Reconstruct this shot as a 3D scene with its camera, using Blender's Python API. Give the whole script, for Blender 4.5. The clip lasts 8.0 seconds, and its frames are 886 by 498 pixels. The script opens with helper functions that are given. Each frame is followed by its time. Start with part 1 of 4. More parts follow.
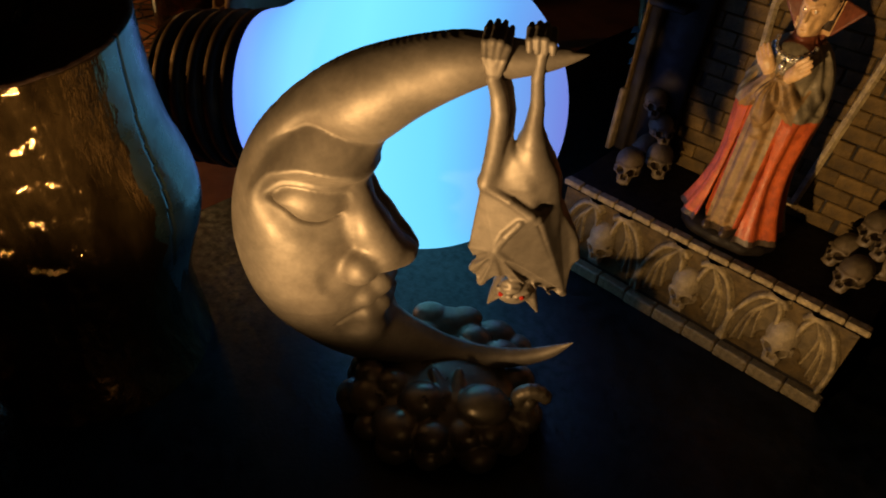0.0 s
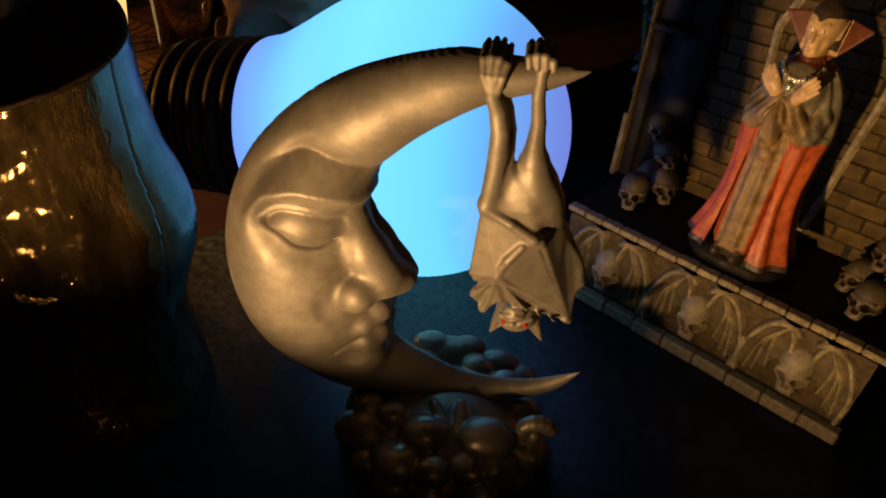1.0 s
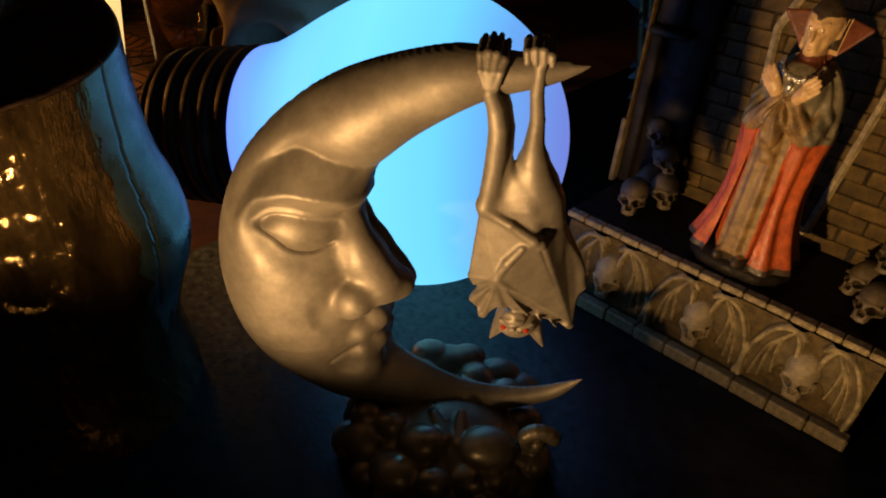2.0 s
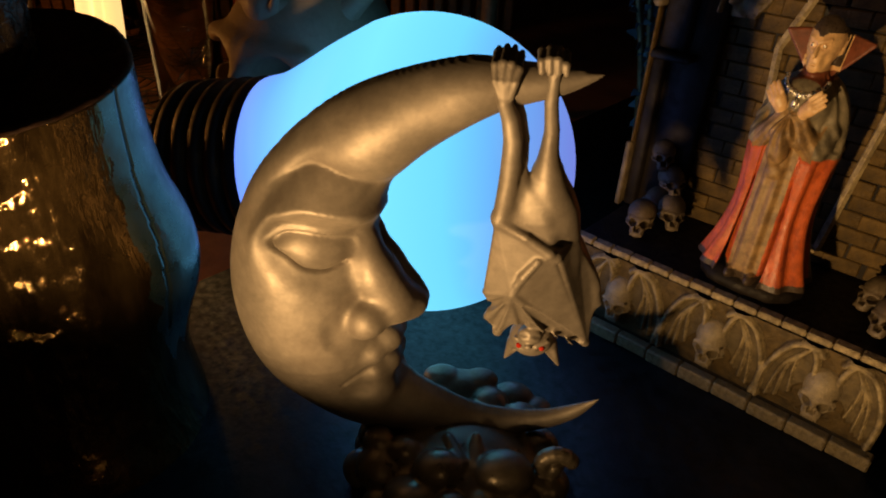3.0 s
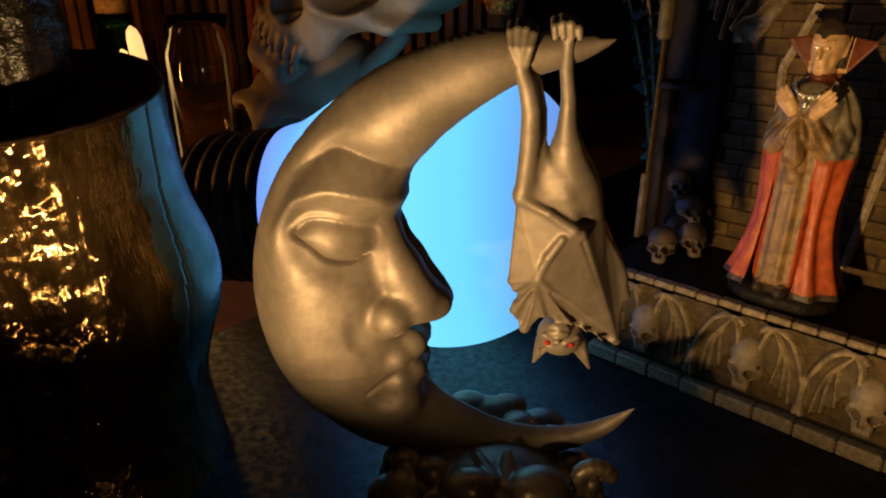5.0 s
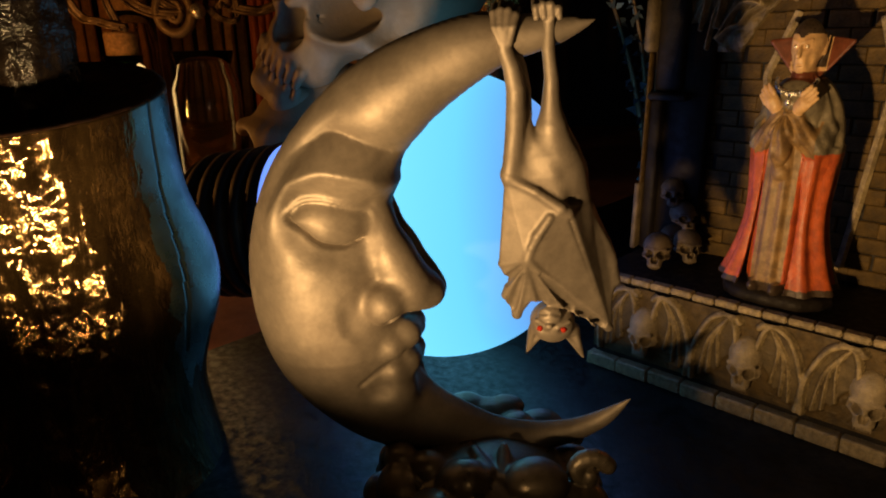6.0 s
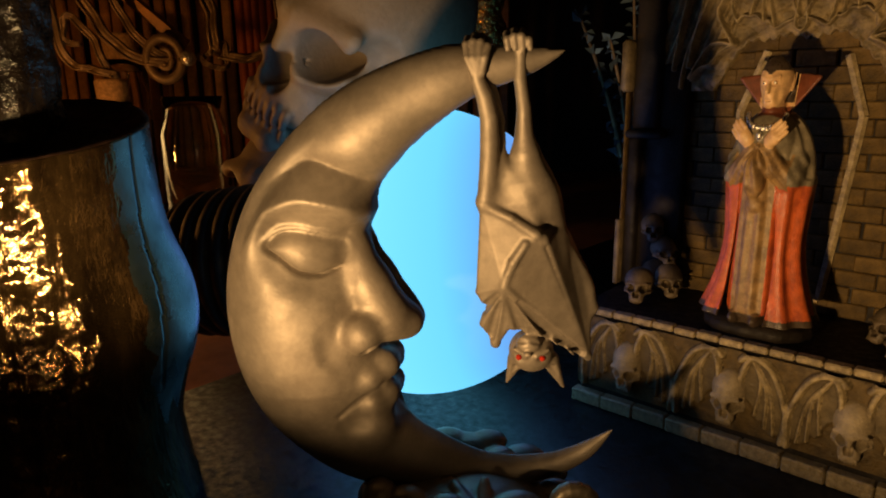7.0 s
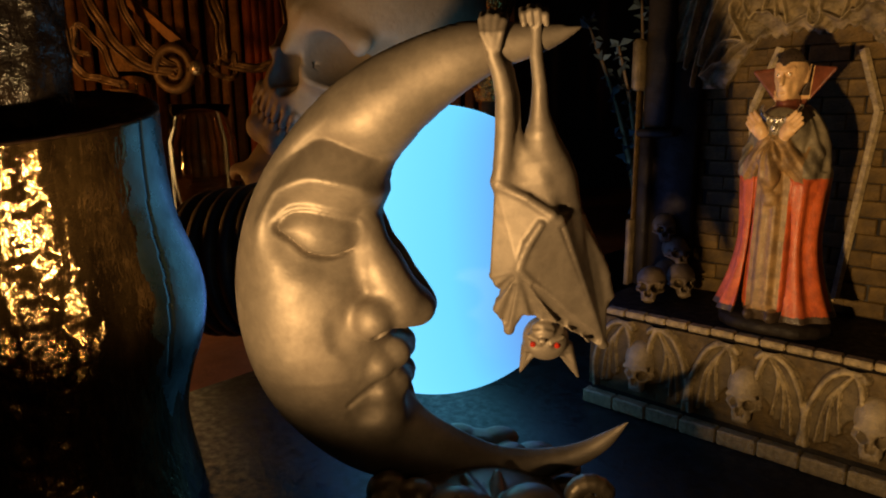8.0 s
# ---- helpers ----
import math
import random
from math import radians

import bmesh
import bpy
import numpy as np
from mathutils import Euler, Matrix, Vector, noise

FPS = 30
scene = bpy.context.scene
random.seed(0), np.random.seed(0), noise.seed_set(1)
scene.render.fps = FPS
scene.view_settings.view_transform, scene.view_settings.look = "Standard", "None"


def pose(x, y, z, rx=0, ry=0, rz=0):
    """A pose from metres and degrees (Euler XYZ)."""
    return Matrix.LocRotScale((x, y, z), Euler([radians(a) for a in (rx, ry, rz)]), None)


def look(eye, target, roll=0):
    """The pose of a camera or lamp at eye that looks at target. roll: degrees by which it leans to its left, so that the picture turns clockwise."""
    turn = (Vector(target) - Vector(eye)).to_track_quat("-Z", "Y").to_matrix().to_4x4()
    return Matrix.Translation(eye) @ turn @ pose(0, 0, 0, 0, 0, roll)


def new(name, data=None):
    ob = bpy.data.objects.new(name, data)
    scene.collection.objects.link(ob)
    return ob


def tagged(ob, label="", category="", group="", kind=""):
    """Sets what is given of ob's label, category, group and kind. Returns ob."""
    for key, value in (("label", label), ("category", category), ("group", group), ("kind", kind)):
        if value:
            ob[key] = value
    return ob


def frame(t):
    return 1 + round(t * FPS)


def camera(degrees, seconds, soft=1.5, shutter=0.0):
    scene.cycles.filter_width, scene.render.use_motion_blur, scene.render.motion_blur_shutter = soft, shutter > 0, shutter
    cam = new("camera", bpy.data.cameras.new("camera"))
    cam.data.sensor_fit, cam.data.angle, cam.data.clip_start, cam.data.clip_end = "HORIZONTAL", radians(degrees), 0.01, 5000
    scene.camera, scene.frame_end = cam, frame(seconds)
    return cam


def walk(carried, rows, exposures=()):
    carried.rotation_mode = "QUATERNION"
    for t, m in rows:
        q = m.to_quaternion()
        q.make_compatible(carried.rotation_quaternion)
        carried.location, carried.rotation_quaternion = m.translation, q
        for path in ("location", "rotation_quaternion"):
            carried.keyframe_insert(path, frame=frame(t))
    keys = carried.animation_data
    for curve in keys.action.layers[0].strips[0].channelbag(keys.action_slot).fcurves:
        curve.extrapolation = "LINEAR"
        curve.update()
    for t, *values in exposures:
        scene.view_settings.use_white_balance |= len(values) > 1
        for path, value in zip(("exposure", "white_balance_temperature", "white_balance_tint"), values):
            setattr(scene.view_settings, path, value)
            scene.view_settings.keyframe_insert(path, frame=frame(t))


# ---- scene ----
# camera and its path
cam = camera(68.66, 8.0, soft=1.9)
ROWS = [  # seconds, x, y, z, turn about x, y, z
    (0.0, 0.01076, 0.01202, 0.38850, 51.076, -4.265, 1.526),
    (0.5, 0.01186, 0.02007, 0.38585, 52.871, -4.130, 1.669),
    (1.0, 0.01429, 0.01980, 0.37882, 53.797, -3.787, 1.751),
    (1.5, 0.01728, 0.02249, 0.37349, 54.490, -3.521, 1.469),
    (3.0, 0.00782, 0.01759, 0.35740, 58.686, -2.608, 0.680),
    (3.5, 0.00769, 0.01279, 0.34530, 61.802, -1.381, 0.084),
    (4.0, 0.00881, 0.01067, 0.32576, 63.377, -1.162, 0.407),
    (4.5, 0.00449, 0.00441, 0.31737, 65.697, -0.707, 0.762),
    (6.0, 0.01393, -0.02463, 0.27471, 72.085, 0.663, 1.323),
    (6.5, 0.01787, -0.02275, 0.27135, 74.841, 1.366, 0.729),
    (7.0, 0.02095, -0.02874, 0.26485, 76.314, 0.730, 0.454),
    (7.5, 0.01888, -0.03101, 0.25617, 77.258, 1.080, 0.541),
    (8.0, 0.01571, -0.02736, 0.24419, 78.188, 0.552, 0.812),
]
walk(cam, [(t, pose(x, y, z, rx, ry, rz)) for t, x, y, z, rx, ry, rz in ROWS])

# ---- world and lights ----
world = bpy.data.worlds.new("world")
scene.world = world
world.use_nodes = True
world.node_tree.nodes["Background"].inputs[0].default_value = (0.55, 0.4, 0.3, 1)
world.node_tree.nodes["Background"].inputs[1].default_value = 0.0015
scene.view_settings.exposure = 0.0


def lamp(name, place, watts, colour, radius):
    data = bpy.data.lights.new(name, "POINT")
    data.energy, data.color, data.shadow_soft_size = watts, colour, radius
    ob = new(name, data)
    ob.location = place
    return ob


WARM = (1.0, 0.61, 0.25)
# unseen candle flame close to the table; the spot's cone shades what lies low
data = bpy.data.lights.new("candle_light", "SPOT")
data.energy, data.color, data.shadow_soft_size = 14.6, WARM, 0.010
data.spot_size, data.spot_blend = math.pi, 0.21
new("candle_light", data).matrix_basis = look((-0.165, -0.043, 0.100), (-0.165 + 0.29, -0.043 + 0.02, 0.100 + 1.0))
# added weak fill lamp that lifts the low parts; no candle stands there
lamp("far_fill_light", (0.30, -0.75, 0.45), 0.6, WARM, 0.02)
lamp("back_candle_light", (-0.75, 0.74, 0.20), 3.6, (1.0, 0.4, 0.08), 0.02)


# ---- materials ----
def material(name, colour, rough=0.5, metal=0.0, vary=0.25, grain=40.0, bump=0.2, bump_scale=200.0, stain=None, random_tint=0.0, island=False,
             rough_vary=0.15, coat=0.0, bump_dist=0.002, bump_detail=4.0, specular=0.5, stretch=None):
    """A procedural surface: two scales of colour variation, roughness variation and fine relief, in metres."""
    m = bpy.data.materials.new(name)
    m.use_nodes = True
    nodes, links = m.node_tree.nodes, m.node_tree.links
    b = nodes["Principled BSDF"]
    co = nodes.new("ShaderNodeTexCoord").outputs["Object"]
    if stretch:
        n = nodes.new("ShaderNodeMapping")
        n.inputs["Scale"].default_value = stretch
        links.new(co, n.inputs["Vector"])
        co = n.outputs["Vector"]

    def tex(scale, detail=4.0, rough_in=0.6):
        n = nodes.new("ShaderNodeTexNoise")
        n.inputs["Scale"].default_value, n.inputs["Detail"].default_value, n.inputs["Roughness"].default_value = scale, detail, rough_in
        links.new(co, n.inputs["Vector"])
        return n.outputs["Fac"]

    def ramp(src, a, z, lo=0.35, hi=0.65):
        n = nodes.new("ShaderNodeMapRange")
        n.inputs["From Min"].default_value, n.inputs["From Max"].default_value = lo, hi
        n.inputs["To Min"].default_value, n.inputs["To Max"].default_value = a, z
        links.new(src, n.inputs["Value"])
        return n.outputs["Result"]

    def mix(fac, a, c, kind="MIX"):
        n = nodes.new("ShaderNodeMix")
        n.data_type, n.blend_type = "RGBA", kind
        if isinstance(fac, float):
            n.inputs["Factor"].default_value = fac
        else:
            links.new(fac, n.inputs["Factor"])
        for sock, val in ((n.inputs[6], a), (n.inputs[7], c)):
            if isinstance(val, tuple):
                sock.default_value = (*val[:3], 1)
            else:
                links.new(val, sock)
        return n.outputs[2]

    dark = tuple(c * (1 - vary) for c in colour)
    light = tuple(min(1, c * (1 + vary)) for c in colour)
    col = mix(ramp(tex(grain), 0, 1), dark, light)
    fine = mix(ramp(tex(grain * 9), 0, 1), tuple(1 - 0.5 * vary for _ in range(3)), (1.0, 1.0, 1.0))
    col = mix(1.0, col, fine, "MULTIPLY")
    if stain:
        col = mix(ramp(tex(grain * 0.45, 6.0, 0.7), 0, stain[1], 0.5, 0.68), col, stain[0])
    if random_tint:
        src = nodes.new("ShaderNodeNewGeometry").outputs["Random Per Island"] if island else nodes.new("ShaderNodeObjectInfo").outputs["Random"]
        n = nodes.new("ShaderNodeHueSaturation")
        links.new(ramp(src, 1 - random_tint, 1 + random_tint, 0, 1), n.inputs["Value"])
        links.new(col, n.inputs["Color"])
        col = n.outputs["Color"]
    links.new(col, b.inputs["Base Color"])
    links.new(ramp(tex(grain * 2.3), max(0.02, rough - rough_vary), min(1, rough + rough_vary)), b.inputs["Roughness"])
    b.inputs["Metallic"].default_value = metal
    b.inputs["Coat Weight"].default_value = coat
    b.inputs["Specular IOR Level"].default_value = specular
    if bump:
        n = nodes.new("ShaderNodeBump")
        n.inputs["Strength"].default_value, n.inputs["Distance"].default_value = bump, bump_dist
        links.new(tex(bump_scale, bump_detail), n.inputs["Height"])
        links.new(n.outputs["Normal"], b.inputs["Normal"])
    return m


BRONZE = material("bronze_paint", (0.236, 0.203, 0.170), 0.6, 0.55, 0.26, 26, 0.06, 380, ((0.13, 0.105, 0.085), 0.65), rough_vary=0.06)
BRONZE_DARK = material("aged_bronze_paint", (0.23, 0.195, 0.148), 0.4, 0.6, 0.25, 30, 0.08, 350, ((0.07, 0.05, 0.03), 0.6))
STONE = material("painted_stone", (0.13, 0.097, 0.05), 0.5, 0, 0.35, 90, 0.6, 420, ((0.045, 0.03, 0.02), 0.8), 0.2, specular=0.3)
STONE_ARCH = material("weathered_arch_stone", (0.21, 0.155, 0.075), 0.45, 0, 0.45, 120, 0.8, 420, ((0.06, 0.042, 0.02), 0.8))
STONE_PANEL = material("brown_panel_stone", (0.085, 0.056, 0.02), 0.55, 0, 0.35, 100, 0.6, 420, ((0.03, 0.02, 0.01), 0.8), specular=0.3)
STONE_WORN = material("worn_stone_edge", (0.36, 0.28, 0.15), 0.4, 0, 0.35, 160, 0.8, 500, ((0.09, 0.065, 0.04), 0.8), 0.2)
WALL_BRICK = material("brown_wall_brick", (0.10, 0.062, 0.018), 0.6, 0, 0.35, 100, 0.6, 420, ((0.025, 0.016, 0.008), 0.8), 0.25, specular=0.2)
STONE_PALE = material("pale_stone", (0.27, 0.215, 0.135), 0.5, 0, 0.25, 140, 0.5, 600, ((0.1, 0.075, 0.05), 0.8))
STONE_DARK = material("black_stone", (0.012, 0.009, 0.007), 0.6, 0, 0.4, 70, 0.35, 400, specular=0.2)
BLACK_TOP = material("black_lacquer", (0.005, 0.007, 0.008), 0.42, 0, 0.7, 60, 0.12, 300, ((0.020, 0.020, 0.019), 0.6), rough_vary=0.14, specular=0.2)
WAX = material("crackled_dark_gold_wax", (0.13, 0.082, 0.033), 0.10, 0.85, 0.6, 34, 0.24, 170, ((0.02, 0.012, 0.006), 0.9), rough_vary=0.05, bump_dist=0.006, stretch=(1.0, 1.0, 0.3))
WAX_TOP = material("dark_brown_wax", (0.03, 0.012, 0.006), 0.6, 0, 0.5, 60, 0.4, 200)
WAX_DARK = material("black_glossy_wax", (0.008, 0.006, 0.005), 0.26, 0.0, 0.5, 30, 0.7, 110, ((0.02, 0.012, 0.006), 0.6), rough_vary=0.08, bump_dist=0.005, specular=0.3)
WAX_SMOOTH = material("dark_smooth_wax", (0.010, 0.020, 0.022), 0.33, 0, 0.3, 22, 0.3, 60, ((0.01, 0.01, 0.01), 0.5), specular=0.7)
BONE = material("old_bone", (0.23, 0.18, 0.125), 0.6, 0, 0.22, 14, 0.3, 160, ((0.2, 0.13, 0.08), 0.6), bump_dist=0.003)
# darker than the large bones: the bat's shadow on the left heap is in this colour
BONE_SMALL = material("small_bone", (0.10, 0.074, 0.043), 0.55, 0, 0.3, 90, 0.3, 500, ((0.1, 0.07, 0.045), 0.7))
BLACK_PLASTIC = material("black_plastic", (0.014, 0.011, 0.011), 0.55, 0, 0.3, 30, 0.1, 300)
CLOTH_WEB = material("orange_web_cloth", (0.24, 0.095, 0.03), 0.75, 0, 0.3, 9, 0.4, 240, ((0.12, 0.04, 0.015), 0.6))
THREAD = material("black_thread", (0.02, 0.012, 0.01), 0.8, 0, 0.2, 50, 0.1, 300)
CAPE_GREY = material("grey_painted_cape", (0.21, 0.175, 0.115), 0.5, 0, 0.3, 120, 0.25, 500, ((0.04, 0.035, 0.03), 0.6))
CAPE_RED = material("orange_red_painted_lining", (0.50, 0.10, 0.026), 0.45, 0, 0.25, 120, 0.2, 500, ((0.16, 0.02, 0.02), 0.7))
ROBE = material("brown_painted_robe", (0.29, 0.18, 0.075), 0.5, 0, 0.3, 130, 0.25, 500, ((0.07, 0.04, 0.025), 0.7))
FLESH = material("painted_resin_skin", (0.66, 0.42, 0.2), 0.4, 0, 0.15, 150, 0.15, 600, ((0.3, 0.15, 0.08), 0.5))
HAIR = material("black_painted_hair", (0.055, 0.038, 0.026), 0.4, 0, 0.3, 150, 0.3, 600)
COLLAR = material("dark_red_collar", (0.16, 0.045, 0.02), 0.5, 0, 0.3, 150, 0.2, 600)
SILVER = material("silver_paint", (0.75, 0.7, 0.6), 0.3, 0.85, 0.15, 300, 0.1, 900)
IRON = material("brown_cast_iron", (0.17, 0.11, 0.055), 0.5, 0.25, 0.35, 30, 0.4, 180, ((0.04, 0.025, 0.015), 0.6))
WOOD = material("brown_wood_slats", (0.38, 0.17, 0.04), 0.5, 0, 0.45, 12, 0.3, 90, ((0.05, 0.02, 0.01), 0.6), 0.3)
CURTAIN = material("orange_red_cloth", (0.3, 0.07, 0.02), 0.8, 0, 0.25, 20, 0.4, 300)
CORK = material("cork", (0.5, 0.3, 0.14), 0.8, 0, 0.3, 150, 0.4, 600)
LABEL = material("orange_paper", (0.6, 0.2, 0.05), 0.7, 0, 0.2, 60, 0.1, 300)
GOLD = material("gold_foil", (0.85, 0.5, 0.15), 0.22, 1.0, 0.3, 60, 1.0, 90, bump_dist=0.01)
LEAF_BLUE = material("blue_lit_leaves", (0.13, 0.19, 0.25), 0.6, 0, 0.3, 30, 0.3, 200)
DARK_WALL = material("dark_wall", (0.03, 0.018, 0.012), 0.8, 0, 0.4, 3, 0.3, 40)


def simple(name, build):
    m = bpy.data.materials.new(name)
    m.use_nodes = True
    build(m.node_tree.nodes, m.node_tree.links, m.node_tree.nodes["Principled BSDF"])
    return m


def _glow(nodes, links, b):
    # cyan-blue milky bulb: the light sits in the middle of the globe and fades towards the neck
    co = nodes.new("ShaderNodeTexCoord").outputs["Object"]
    sep = nodes.new("ShaderNodeSeparateXYZ")
    links.new(co, sep.inputs[0])
    r = nodes.new("ShaderNodeValToRGB")
    r.color_ramp.elements[0].position, r.color_ramp.elements[0].color = 0.0, (0.18, 0.24, 0.75, 1)
    r.color_ramp.elements[1].position, r.color_ramp.elements[1].color = 1.0, (0.24, 0.30, 1.5, 1)
    for p, c in ((0.16, (0.15, 0.42, 0.95, 1)), (0.3, (0.18, 0.74, 1.15, 1)), (0.5, (0.23, 0.88, 1.35, 1)), (0.72, (0.2, 0.76, 1.4, 1)), (0.86, (0.17, 0.50, 1.25, 1))):
        r.color_ramp.elements.new(p).color = c
    mr = nodes.new("ShaderNodeMapRange")
    mr.inputs["From Min"].default_value, mr.inputs["From Max"].default_value = -0.126, 0.16
    links.new(sep.outputs["Z"], mr.inputs["Value"])
    links.new(mr.outputs["Result"], r.inputs["Fac"])
    b.inputs["Base Color"].default_value = (0.04, 0.05, 0.06, 1)
    b.inputs["Roughness"].default_value = 0.8
    b.inputs["Specular IOR Level"].default_value = 0.1
    links.new(r.outputs["Color"], b.inputs["Emission Color"])
    b.inputs["Emission Strength"].default_value = 1.0


BULB = simple("milky_blue_glow", _glow)


def _red_eye(nodes, links, b):
    b.inputs["Base Color"].default_value = (0.3, 0.02, 0.01, 1)
    b.inputs["Roughness"].default_value = 0.1


RED_EYE = simple("red_glass_bead", _red_eye)


def _glass(tint):
    def build(nodes, links, b):
        b.inputs["Base Color"].default_value = tint
        b.inputs["Roughness"].default_value = 0.05
        b.inputs["IOR"].default_value = 1.45
        b.inputs["Transmission Weight"].default_value = 1.0
    return build


GLASS = simple("clear_glass", _glass((0.9, 0.85, 0.75, 1)))
GREEN_GLASS = simple("green_glass", _glass((0.05, 0.3, 0.15, 1)))


# no flame is modelled: the candle's light is put into the wax as emission
def _glowing_wax(nodes, links, b):
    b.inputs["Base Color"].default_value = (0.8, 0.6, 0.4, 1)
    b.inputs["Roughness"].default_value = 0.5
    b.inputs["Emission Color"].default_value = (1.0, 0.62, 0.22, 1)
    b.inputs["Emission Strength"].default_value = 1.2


LIT_WAX = simple("glowing_candle_wax", _glowing_wax)


# ---- mesh tools ----
def mesh_object(name, verts, faces, mats, parent=None, label="", smooth=True, index=None):
    me = bpy.data.meshes.new(name)
    me.from_pydata([tuple(v) for v in verts], [], [tuple(f) for f in faces])
    for m in mats if isinstance(mats, (list, tuple)) else [mats]:
        me.materials.append(m)
    me.polygons.foreach_set("use_smooth", [smooth] * len(me.polygons))
    if index is not None:
        me.polygons.foreach_set("material_index", [int(i) for i in index])
    me.update()
    ob = new(name, me)
    if parent is not None:
        ob.parent = parent
    if label:
        tagged(ob, label)
    return ob


def part(name, bm, mat, parent=None, label="", smooth=True):
    me = bpy.data.meshes.new(name)
    bmesh.ops.recalc_face_normals(bm, faces=bm.faces)
    bm.to_mesh(me)
    bm.free()
    me.materials.append(mat)
    me.polygons.foreach_set("use_smooth", [smooth] * len(me.polygons))
    ob = new(name, me)
    if parent is not None:
        ob.parent = parent
    if label:
        tagged(ob, label)
    return ob


def thing(name, place, label, category, group="", kind=""):
    ob = new(name)
    ob.empty_display_size = 0.01
    ob.matrix_basis = place if isinstance(place, Matrix) else Matrix.Translation(place)
    return tagged(ob, label, category, group, kind)


def nets(fn, lo, hi, step):
    """Surface of the field fn(x, y, z) < 0 on a grid (naive surface nets)."""
    n = [int((h - l) / step) + 2 for l, h in zip(lo, hi)]
    ax = [l + step * np.arange(k) for l, k in zip(lo, n)]
    x, y, z = np.meshgrid(*ax, indexing="ij")
    v = fn(x, y, z)
    s = v < 0
    offs = [(i, j, k) for i in (0, 1) for j in (0, 1) for k in (0, 1)]
    cut = [np.s_[i:n[0] - 1 + i, j:n[1] - 1 + j, k:n[2] - 1 + k] for i, j, k in offs]
    cnt = sum(s[c].astype(np.int8) for c in cut)
    mixed = (cnt > 0) & (cnt < 8)
    cells = np.argwhere(mixed)
    ids = np.full(mixed.shape, -1)
    ids[mixed] = np.arange(len(cells))
    vals = np.array([v[c][mixed] for c in cut])
    acc, num = np.zeros((len(cells), 3)), np.zeros(len(cells))
    for a in range(8):
        for b in range(a + 1, 8):
            d = np.array(offs[b]) - np.array(offs[a])
            if np.abs(d).sum() != 1:
                continue
            va, vb = vals[a], vals[b]
            cross = (va < 0) != (vb < 0)
            t = np.where(cross, va / np.where(cross, va - vb, 1), 0)
            acc += np.where(cross[:, None], np.array(offs[a]) + d * t[:, None], 0)
            num += cross
    verts = np.array(lo) + step * (cells + acc / num[:, None])
    faces = []
    for axis in range(3):
        o1, o2 = [(1, 2), (2, 0), (0, 1)][axis]
        s0 = s.take(range(n[axis] - 1), axis)
        s1 = s.take(range(1, n[axis]), axis)
        e = np.argwhere(s0 != s1)
        e = e[(e[:, o1] > 0) & (e[:, o2] > 0) & (e[:, o1] < n[o1] - 1) & (e[:, o2] < n[o2] - 1)]
        quad = []
        for da, db in ((1, 1), (0, 1), (0, 0), (1, 0)):
            c = e.copy()
            c[:, o1] -= da
            c[:, o2] -= db
            quad.append(ids[c[:, 0], c[:, 1], c[:, 2]])
        quad = np.array(quad).T
        inside = s0[e[:, 0], e[:, 1], e[:, 2]]
        quad[~inside] = quad[~inside][:, ::-1]
        faces.append(quad)
    return verts, np.concatenate(faces)


def ball(x, y, z, c, r, rot=None):
    p = (x - c[0], y - c[1], z - c[2])
    if rot is not None:
        m = Euler([radians(a) for a in rot]).to_matrix().transposed()
        p = tuple(m[i][0] * p[0] + m[i][1] * p[1] + m[i][2] * p[2] for i in range(3))
    if not isinstance(r, tuple):
        return np.sqrt(p[0] ** 2 + p[1] ** 2 + p[2] ** 2) - r
    k0 = np.sqrt((p[0] / r[0]) ** 2 + (p[1] / r[1]) ** 2 + (p[2] / r[2]) ** 2)
    k1 = np.sqrt((p[0] / r[0] ** 2) ** 2 + (p[1] / r[1] ** 2) ** 2 + (p[2] / r[2] ** 2) ** 2) + 1e-9
    return k0 * (k0 - 1) / k1


def rod(x, y, z, a, b, ra, rb, flat=(1, 1, 1)):
    d = [(q - p) / f for p, q, f in zip(a, b, flat)]
    px, py, pz = (x - a[0]) / flat[0], (y - a[1]) / flat[1], (z - a[2]) / flat[2]
    t = np.clip((px * d[0] + py * d[1] + pz * d[2]) / (d[0] ** 2 + d[1] ** 2 + d[2] ** 2 + 1e-12), 0, 1)
    return np.sqrt((px - t * d[0]) ** 2 + (py - t * d[1]) ** 2 + (pz - t * d[2]) ** 2) - (ra + (rb - ra) * t)


def rods(x, y, z, pts, radii, k=0.0):
    out = None
    for i in range(len(pts) - 1):
        f = rod(x, y, z, pts[i], pts[i + 1], radii[i], radii[i + 1])
        out = f if out is None else (smin(out, f, k) if k else np.minimum(out, f))
    return out


def smin(a, b, k):
    h = np.clip(0.5 + 0.5 * (b - a) / k, 0, 1)
    return b + (a - b) * h - k * h * (1 - h)


def carve(a, b, k):
    return -smin(-a, b, k)


def spline(pts, n, closed=False):
    """Catmull-Rom curve through a few control points."""
    p = np.array(pts, float)
    m = len(p)
    out = []
    for i in range(m if closed else m - 1):
        if closed:
            q = [p[(i + j) % m] for j in (-1, 0, 1, 2)]
        else:
            q = [p[max(i - 1, 0)], p[i], p[i + 1], p[min(i + 2, m - 1)]]
        for t in np.arange(n) / n:
            out.append(0.5 * (2 * q[1] + (q[2] - q[0]) * t + (2 * q[0] - 5 * q[1] + 4 * q[2] - q[3]) * t * t + (3 * q[1] - q[0] - 3 * q[2] + q[3]) * t ** 3))
    if not closed:
        out.append(p[-1])
    return np.array(out)


